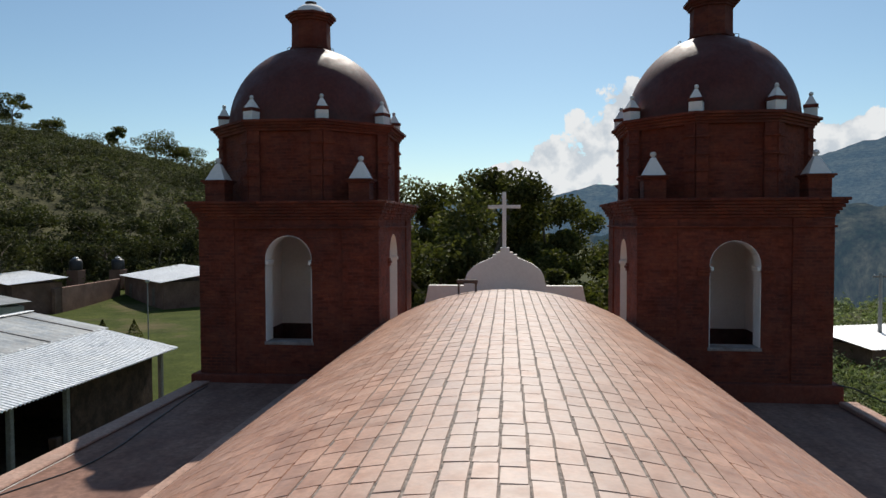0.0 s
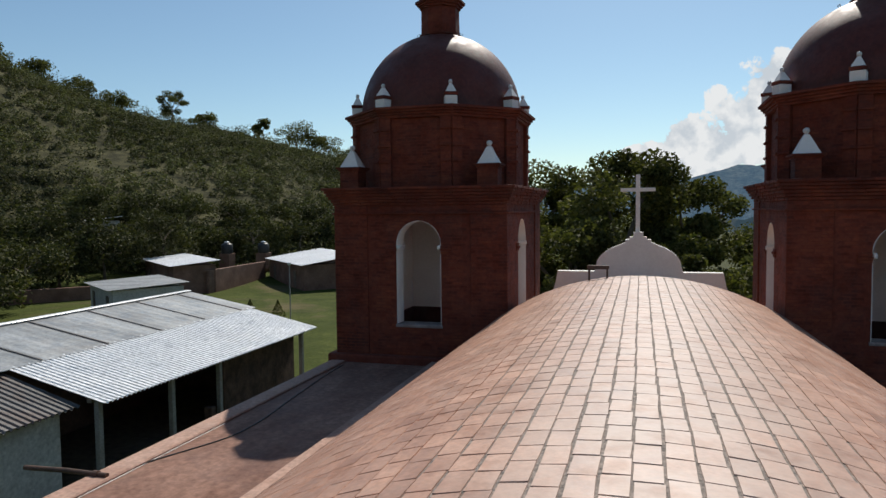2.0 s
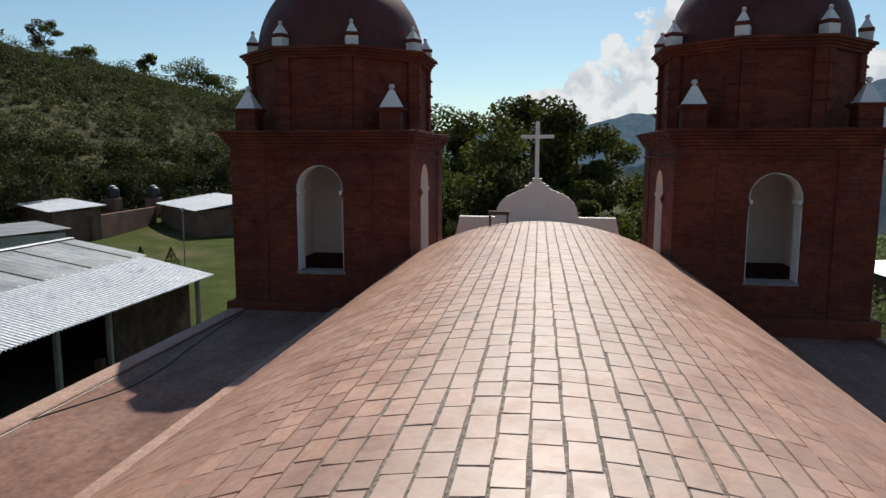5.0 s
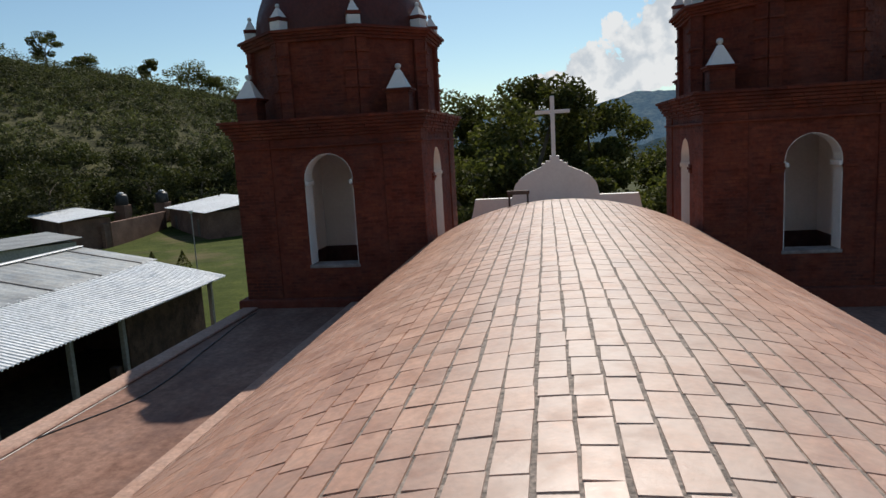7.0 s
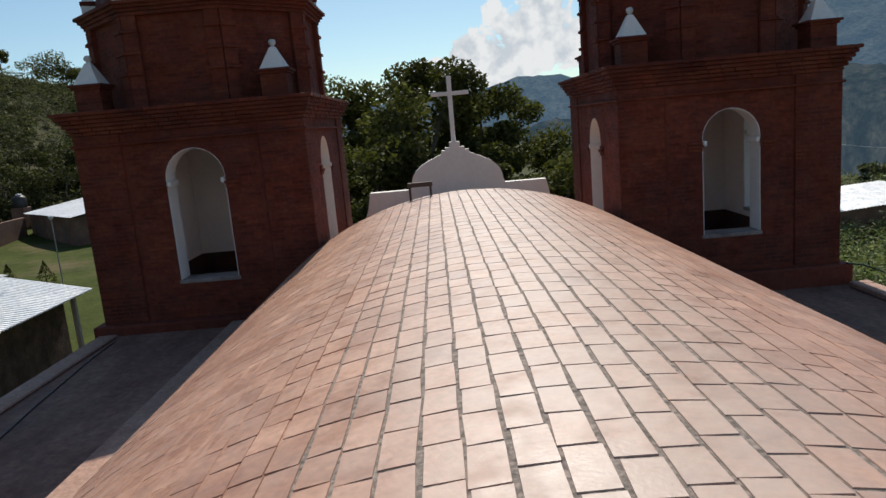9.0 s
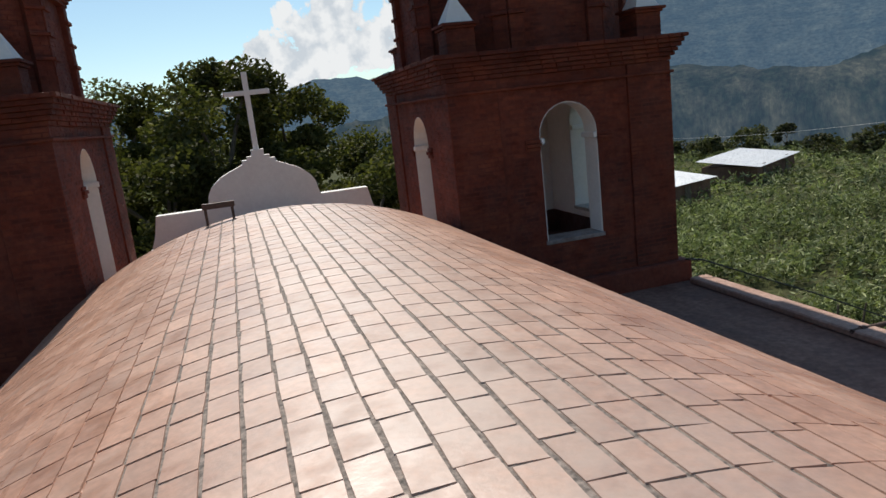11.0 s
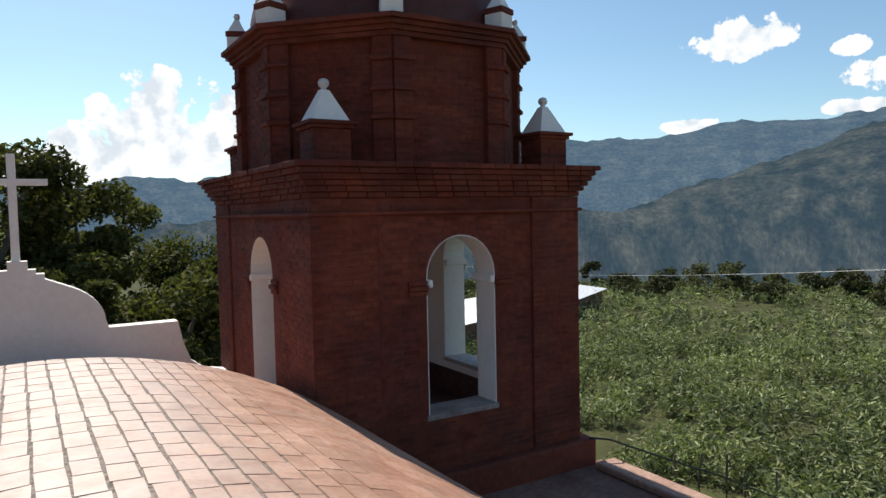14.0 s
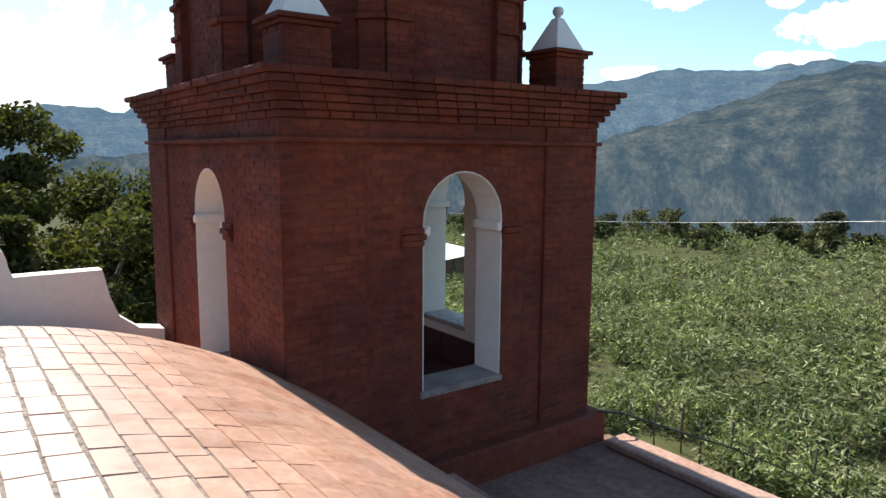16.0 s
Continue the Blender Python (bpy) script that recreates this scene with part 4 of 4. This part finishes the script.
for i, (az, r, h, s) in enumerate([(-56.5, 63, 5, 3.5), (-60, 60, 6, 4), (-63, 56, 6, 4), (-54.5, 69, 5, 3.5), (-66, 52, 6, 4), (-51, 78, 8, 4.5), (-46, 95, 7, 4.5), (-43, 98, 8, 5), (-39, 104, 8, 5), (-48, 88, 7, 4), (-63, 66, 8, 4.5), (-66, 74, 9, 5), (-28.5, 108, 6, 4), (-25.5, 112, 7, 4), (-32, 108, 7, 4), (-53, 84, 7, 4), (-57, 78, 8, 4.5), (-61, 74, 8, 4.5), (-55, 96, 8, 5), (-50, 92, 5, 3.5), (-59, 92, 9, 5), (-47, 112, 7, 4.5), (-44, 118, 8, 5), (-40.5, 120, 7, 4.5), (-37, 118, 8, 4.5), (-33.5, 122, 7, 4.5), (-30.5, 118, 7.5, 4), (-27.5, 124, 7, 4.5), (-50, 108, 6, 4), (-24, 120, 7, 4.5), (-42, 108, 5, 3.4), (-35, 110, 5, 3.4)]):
    build_tree(r * math.sin(radians(az)), r * math.cos(radians(az)), h, s, 340 + i, per=190, clumps=22, leaf=0.45, low=0.2, mat=M_LEAF_SHADED, label="dark green tree at the foot of the hill", group="trees behind the sheds")


def scatter_field():
    """Tall leafy crop in loose rows to the right of the church."""
    rng = np.random.default_rng(8)
    out_v, out_q, n = [], [], 0
    for band, (r0, r1, count, per, leaf) in enumerate(((9, 30, 3800, 30, 0.32), (30, 60, 10500, 16, 0.42), (60, 125, 10500, 10, 0.66))):
        pts = []
        for k in range(count):
            while True:
                x, y = rng.uniform(20.6, 125), rng.uniform(-2, 105)
                r = math.hypot(x - 4, y - 6)
                if r0 < r < r1 and x > 20.6:
                    break
            y = round(y / 0.9) * 0.9 + rng.normal() * 0.14
            if noise.noise(Vector((x * 0.08, y * 0.08, 1.0))) < -0.5 or noise.noise(Vector((x * 0.3, y * 0.45, 7.0))) < -0.12:
                continue
            h = rng.uniform(0.9, 1.7)
            p = rng.normal(size=(per, 3)) * np.array([0.22, 0.22, h * 0.28]) + np.array([x, y, land(x, y) + h * 0.55])
            pts.append(p)
        v, q = leaves(np.concatenate(pts), leaf, rng, 0.5, 0.22)
        out_v.append(v)
        out_q.append(q + n)
        n += len(v)
    tagged(new("crop_field", mesh_quads("crop_field", np.concatenate(out_v), np.concatenate(out_q), M_LEAF_CROP)), "field of tall leafy green crop", "crop", kind="stuff")


scatter_field()
for i in range(34):
    az, r = 33 + i * 1.6 + (i * 37 % 5) * 0.4, 96 + (i * 53 % 19)
    build_tree(r * math.sin(radians(az)), 8 + r * math.cos(radians(az)), 2.3 + (i * 29 % 7) * 0.42, 1.8 + (i % 3) * 0.6, 500 + i, per=90, clumps=14, leaf=0.5, low=0.15, mat=M_LEAF_HILL, label="small round tree at the far edge of the field", group="trees along the field")

# ---- buildings in the village ----


RIBS = (1.0, 1.0, 1.0, 1.0, -1.0, -1.0)
WAVES = (0.0, 1.0, 0.0, -1.0)


def corrugated(x0, x1, y0, y1, z0, z1, pitch=0.25, amp=0.022, t=0.02, profile=WAVES):
    """A profiled sheet: z runs z0..z1 from x0 to x1 and the ribs run down the slope (along x)."""
    k = len(profile)
    n = int((y1 - y0) / (pitch / k))
    bm = bmesh.new()
    rows = []
    for dz in (0.0, -t):
        for x, z in ((x0, z0), (x1, z1)):
            rows.append([bm.verts.new((x, y0 + (y1 - y0) * i / n, z + dz + amp * profile[i % k])) for i in range(n + 1)])
    for i in range(n):
        bm.faces.new((rows[0][i], rows[0][i + 1], rows[1][i + 1], rows[1][i]))
        bm.faces.new((rows[2][i + 1], rows[2][i], rows[3][i], rows[3][i + 1]))
        for a, b in ((0, 2), (1, 3)):
            bm.faces.new((rows[a][i], rows[a][i + 1], rows[b][i + 1], rows[b][i]))
    for i in (0, n):
        bm.faces.new((rows[0][i], rows[1][i], rows[3][i], rows[2][i]))
    return bm


def build_barn():
    b = thing("barn", "long open-sided barn with corrugated zinc roof and brick walls", "barn", at=(0, 0, 0))
    part("eave_sheet", corrugated(-16.5, -20.5, 17.6, 32.2, -4.50, -3.62, pitch=0.21, amp=0.026, profile=RIBS), M_ZINC, b, "bright corrugated zinc sheets")
    part("ridge_sheet", corrugated(-20.35, -24.6, 5.0, 32.6, -3.62, -2.85, pitch=0.5, amp=0.007), M_ZINC_OLD, b, "weathered grey roof sheets")
    part("back_sheet", corrugated(-32.5, -24.5, 5.0, 32.6, -4.6, -2.84, pitch=0.5, amp=0.007), M_ZINC_OLD, b, "weathered grey roof sheets")
    part("ridge_cap", box(-24.75, -24.4, 5.0, 32.6, -2.84, -2.78, 0.02), M_ZINC, b)
    for y in (6.5, 9.6, 12.7, 15.8, 18.9, 22.0, 25.1, 28.2, 31.3):
        bm = box(-24.5, -20.4, y, y + 0.09, -0.012, 0.022, 0.008)
        bm.transform(Matrix.Translation((-20.35, 0, -3.60)) @ Matrix.Rotation(math.atan2(0.77, 4.25), 4, 'Y') @ Matrix.Translation((20.35, 0, 0)))
        part("seam", bm, M_ZINC_DARK, b, "dark lapped sheet seam")
    part("floor_slab", box(-24.0, -17.0, 5.6, 31.3, -8.2, -7.93), M_BARK, b, "trodden earth floor")
    part("side_wall", box(-17.62, -17.36, 25.2, 31.3, -8.1, -4.62, 0.03), M_RUBBLE, b, "rubble side wall with shade painted in")
    part("low_pier", box(-17.3, -16.95, 23.7, 24.05, -8.1, -6.4, 0.04), M_RUBBLE, b, "low rubble pier")
    part("end_wall", box(-24.0, -17.6, 31.3, 31.6, -8.1, -4.35), M_ADOBE, b, "rough brick end wall")
    part("rear_wall", box(-24.3, -24.0, 5.3, 31.6, -8.1, -3.1), M_ADOBE, b)
    part("near_wall", box(-24.0, -20.5, 5.3, 5.6, -8.1, -3.8), M_ADOBE, b)
    for y in (18.0, 21.6, 24.6, 31.7):
        part("post", box(-17.32, -17.12, y, y + 0.2, -8.1, -4.40, 0.02), M_CONCRETE, b, "pale concrete post")
    part("eave_beam", box(-17.3, -17.1, 17.7, 32.0, -4.40 - 0.16, -4.40, 0.01), M_BARK, b)
    a = thing("lean_to", "low whitewashed outbuilding with a dark rusted sheet roof", "outbuilding")
    part("roof_sheet", corrugated(-17.4, -20.6, 5.0, 17.55, -4.64, -3.76, pitch=0.24, amp=0.034, profile=RIBS), M_ZINC_DARK, a, "dark rusted corrugated sheets")
    part("wall", box(-20.4, -17.8, 5.3, 17.1, -8.1, -4.78), M_WASH, a, "grey whitewashed wall")


build_barn()


def build_shed(x, y, w, d, yaw, eave, rise, label, wall_mat, roof_mat):
    z = land(x, y)
    s = thing("shed", label, "shed", "village sheds", at=(x, y, z))
    s.rotation_euler = (0, 0, radians(yaw))
    part("wall", box(-w / 2 + 0.5, w / 2 - 0.5, -d / 2 + 0.5, d / 2 - 0.5, -1.0, eave - 0.05), wall_mat, s)
    for k in (-0.3, 0.25):
        part("door", box(w * k - 0.45, w * k + 0.45, -d / 2 + 0.44, -d / 2 + 0.52, 0, 2.0), M_BARK, s, "dark wooden door")
    bm = corrugated(-d / 2, d / 2, -w / 2, w / 2, eave, eave + rise, pitch=0.4, amp=0.03)
    bm.transform(Matrix.Rotation(math.pi / 2, 4, 'Z'))
    bm.transform(Matrix.Diagonal((-1, 1, 1, 1)))
    part("roof_sheet", bm, roof_mat, s)


build_shed(-56.9, 73.3, 16.7, 5.8, -39, 3.1, 0.5, "low adobe shed with a bright zinc roof", M_ADOBE, M_ZINC)
build_shed(-47.6, 55, 10.2, 7.2, -35, 2.7, 0.3, "small pale shed with weathered sheet roof", M_WASH, M_ZINC_OLD)
build_shed(-42.5, 81.4, 16, 8, -43.7, 2.95, 1.1, "long shed with a bright zinc roof and dark wall", M_ADOBE, M_ZINC)
build_shed(-82, 88, 7, 5, -42, 2.6, 0.6, "small zinc-roofed house among the hillside trees", M_WASH, M_ZINC)
yw = thing("yard_wall", "rough adobe yard wall between the sheds", "wall", at=(-50, 76, land(-50, 76)))
yw.rotation_euler = (0, 0, radians(94))
part("wall", box(-7, 7, -0.2, 0.2, -0.4, 2.6, 0.05), M_ADOBE, yw)
yw = thing("yard_wall", "long low adobe yard wall under the trees", "wall", at=(-64, 56, land(-64, 56)))
yw.rotation_euler = (0, 0, radians(50))
part("wall", box(-14, 14, -0.2, 0.2, -0.4, 1.5, 0.05), M_ADOBE, yw)
build_shed(33, 60, 16, 7, 19, 2.3, 0.7, "long white-roofed shed beside the field", M_ADOBE, M_ZINC)
build_shed(55, 71, 13, 7, 30, 1.9, 0.7, "white-roofed shed at the far end of the field", M_ADOBE, M_ZINC)

# ---- power line ----


def build_pole(x, y, top):
    z = land(x, y)
    p = thing("power_pole", "slim tapering concrete power pole with a crossarm", "power pole", at=(x, y, z))
    part("shaft", prism(0.20, 0.125, 0, top - z, 8), M_CONCRETE, p)
    part("crossarm", box(-0.6, 0.6, -0.05, 0.05, top - z - 0.35, top - z - 0.25, 0.01), M_BARK, p)
    for s in (-0.5, 0, 0.5):
        part("insulator", prism(0.05, 0.03, top - z - 0.25, top - z - 0.1, 8, 0, s), M_GLASSBALL, p)


build_pole(16.2, 13.27, 0.32)
build_pole(30.0, 60.0, -2.6)


def hang_wire(a, b, sag):
    c = part("wire", tube([Vector(a).lerp(Vector(b), s / 16) - Vector((0, 0, sag * 4 * (s / 16) * (1 - s / 16))) for s in range(17)], 0.007, 5), M_CABLE if sag < 0 else M_ZINC_OLD, None)
    tagged(c, "thin grey overhead power line wire", "wire")


for off in (0.5,):
    hang_wire((16.2 + off, 13.27, 0.22), (30.0 + off, 60.0, -2.7), 0.7)

# ---- small things in the village ----


def build_tank(x, y, z):
    t = thing("water_tank", "black plastic water tank with a shiny lid", "water tank", "water tanks", at=(x, y, z))
    part("tank_body", turned([(0.75, 0), (0.8, 0.1), (0.8, 1.1), (0.7, 1.3), (0.35, 1.5)], 20), M_CABLE, t, "", True)
    part("lid", turned([(0.36, 1.5), (0.38, 1.62), (0.0, 1.72)], 16), M_ZINC, t, "shiny pale lid", True)
    part("stand", box(-0.8, 0.8, -0.8, 0.8, -2.6, -0.002, 0.03), M_ADOBE, t, "block stand")


def build_shrub(x, y, h, seed):
    rng = np.random.default_rng(seed)
    t = thing("shrub", "small clipped conical evergreen shrub on the lawn", "shrub", "lawn shrubs", at=(x, y, land(x, y)))
    part("stem", tube([(0, 0, -0.1), (0, 0, h * 0.7)], [0.05, 0.02], 6), M_BARK, t)
    k = rng.random(700)
    a = rng.random(700) * 6.283
    r = (1 - k) * h * 0.55 * (0.6 + 0.4 * rng.random(700))
    v, q = leaves(np.stack([r * np.cos(a), r * np.sin(a), 0.1 + k * h], axis=1), 0.16, rng)
    piece("foliage", mesh_quads("foliage", v, q, M_LEAF_DARK), t)


build_tank(-57, 84, land(-57, 84) + 2.6)
build_tank(-53, 87, land(-53, 87) + 2.6)
build_shrub(-31.5, 49.5, 2.2, 1)
build_shrub(-29.5, 50.5, 2.1, 2)
lp = thing("lamp_post", "thin grey metal post on the lawn", "post", at=(-27.5, 49, land(-27.5, 49)))
part("shaft", tube([(0, 0, -0.1), (0, 0, 5.2)], 0.045, 8), M_CONCRETE, lp)
part("head", turned([(0.05, 5.2), (0.16, 5.3), (0.16, 5.45), (0.0, 5.5)], 12), M_GLASSBALL, lp)


def build_stake(x, y, h, seed):
    rnd = random.Random(seed)
    t = part("fence_stake", tube([(0, 0, -0.2), (rnd.uniform(-.05, .05), rnd.uniform(-.05, .05), h * 0.5), (rnd.uniform(-.1, .1), rnd.uniform(-.1, .1), h)], [0.06, 0.05, 0.04], 7), M_BARK, None)
    t.location = (x, y, land(x, y))
    tagged(t, "rough grey wooden fence stake in the field edge", "stake", "fence stakes")


for i in range(14):
    build_stake(21.0 + 0.06 * i + (i * 31 % 7) * 0.08, 25.5 - 0.95 * i, 1.5 + (i * 17 % 5) * 0.12, i)

# ---- small things on the roof ----


def build_frame():
    f = thing("iron_frame", "small rusty iron stand on the vault", "iron stand", at=(-0.97, 15.1, crown_at(15.1) - 0.09))
    part("top_bar", box(-0.23, 0.23, -0.05, 0.05, 0.235, 0.315, 0.006), M_IRON, f)
    for s in (-1, 1):
        part("leg", box(s * 0.19 - 0.02, s * 0.19 + 0.02, -0.03, 0.03, -0.06, 0.235, 0.004), M_IRON, f)


build_frame()


def cable(points, r, label):
    c = part("cable", tube(points, r, 6), M_CABLE, None)
    tagged(c, label, "cable")


tagged(part("trim_kerb_line", box(-6.735, -6.722, V_Y0, 9.9, -1.998, -1.99), M_PLASTER, None), "pale lime line along the kerb", "trim", kind="structure")
d = thing("drain_pipe", "dark iron drain spout through the roof kerb", "drain pipe", at=(-7.0, 7.35, -1.93))
part("pipe", tube([(0.2, 0, 0), (-0.5, 0, 0), (-1.2, 0, -0.03)], 0.035, 10), M_IRON, d)
part("collar", tube([(-0.02, 0, 0), (0.06, 0, 0)], 0.05, 10), M_IRON, d)
copy_thing(d, pose(6.86, 11.3, -2.12, 0, 0, 180))

cable([(-6.85 + 0.62 * smooth(7.3, 9.6, y) - 0.38 * smooth(10.2, 13.5, y) + 0.03 * math.sin(y * 2.1), y, -1.989) for y in [7.35 + k * 0.28 for k in range(26)]], 0.010, "black cable lying along the roof edge")

cable([(6.70, 14.86, -1.80), (6.95, 14.7, -1.83), (8.0, 14.7, -2.3), (9.5, 14.8, -2.95), (11.5, 15.0, -3.9), (14, 15.3, -5.2), (18, 15.8, -7.4), (21, 16.2, -9.2)], 0.016, "black cable leading off the tower corner")

# ---- vault tiles ----
TW, TL = 0.1665, 0.290


CHIP = random.Random(77)


def tile_shape(w, l, h, c=0.006):
    """A hand-made tile whose corners are never quite square."""
    a, b = w / 2, l / 2
    v = [(-a, -b, -0.006), (a, -b, -0.006), (a, b, -0.006), (-a, b, -0.006), (-a + c, -b + c, h), (a - c, -b + c, h), (a - c, b - c, h), (-a + c, b - c, h)]
    for i in range(4):
        dx, dy = CHIP.uniform(-0.0035, 0.0035), CHIP.uniform(-0.005, 0.005)
        v[i] = (v[i][0] + dx, v[i][1] + dy, v[i][2])
        v[i + 4] = (v[i + 4][0] + dx, v[i + 4][1] + dy, v[i + 4][2] + CHIP.uniform(-0.0012, 0.0012))
    return v, [(4, 5, 6, 7), (0, 1, 5, 4), (1, 2, 6, 5), (2, 3, 7, 6), (3, 0, 4, 7)]


LENGTHS = (0.90, 0.95, 1.0, 1.05, 1.10)
TILE_ME = [[mesh_of("tile", *tile_shape(w - 0.0125, TL * f - 0.006, 0.0105, 0.004), M_TILE) for f in LENGTHS for k in range(3)] for w in (TW, TW * 0.985)]


def lay_tiles():
    rnd = random.Random(21)
    verts, quads, n, own = [], [], 0, 0
    cols = int((U_MAX - 0.2) / TW)
    for k in range(-cols, cols + 1):
        u = 0.034 + k * TW
        near = 1 - smooth(0.75, 1.55, abs(u))
        gap = 0.005 + 0.0065 * near
        y = V_Y0 + rnd.uniform(0, TL)
        while y < V_Y1 - TL:
            size = rnd.randrange(5)
            l = TL * LENGTHS[size]
            yc = y + l / 2
            loose = 0.35 + 0.65 * near
            tilt = Matrix.Rotation(rnd.uniform(-0.003, 0.003) * loose, 4, 'X') @ Matrix.Rotation(rnd.uniform(-0.006, 0.006) * loose, 4, 'Y') @ Matrix.Rotation(rnd.uniform(-0.02, 0.02), 4, 'Z')
            slope = math.atan((crown_at(yc + 0.1) - crown_at(yc - 0.1)) / 0.2)
            m = Matrix.Translation(vault(u + rnd.uniform(-0.005, 0.005), yc)) @ Matrix.Rotation(lean(u), 4, 'Y') @ Matrix.Rotation(slope, 4, 'X') @ tilt
            if -0.72 < u < 1.0 and 4.6 < yc < 14.5 and own < 300:
                own += 1
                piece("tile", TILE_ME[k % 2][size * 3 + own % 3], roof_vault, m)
            else:
                v, f = tile_shape(TW * (1.0 if k % 2 == 0 else 0.985) - gap, l - (0.004 if rnd.random() > 0.25 else 0.011) - 0.003 * near, 0.0112 + rnd.uniform(0, 0.0018) - 0.001 * near, 0.003 + 0.001 * near)
                verts += [tuple(m @ Vector(p)) for p in v]
                quads += [tuple(i + n for i in q) for q in f]
                n += 8
            y += l
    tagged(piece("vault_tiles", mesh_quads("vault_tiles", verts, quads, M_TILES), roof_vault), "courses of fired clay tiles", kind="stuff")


lay_tiles()
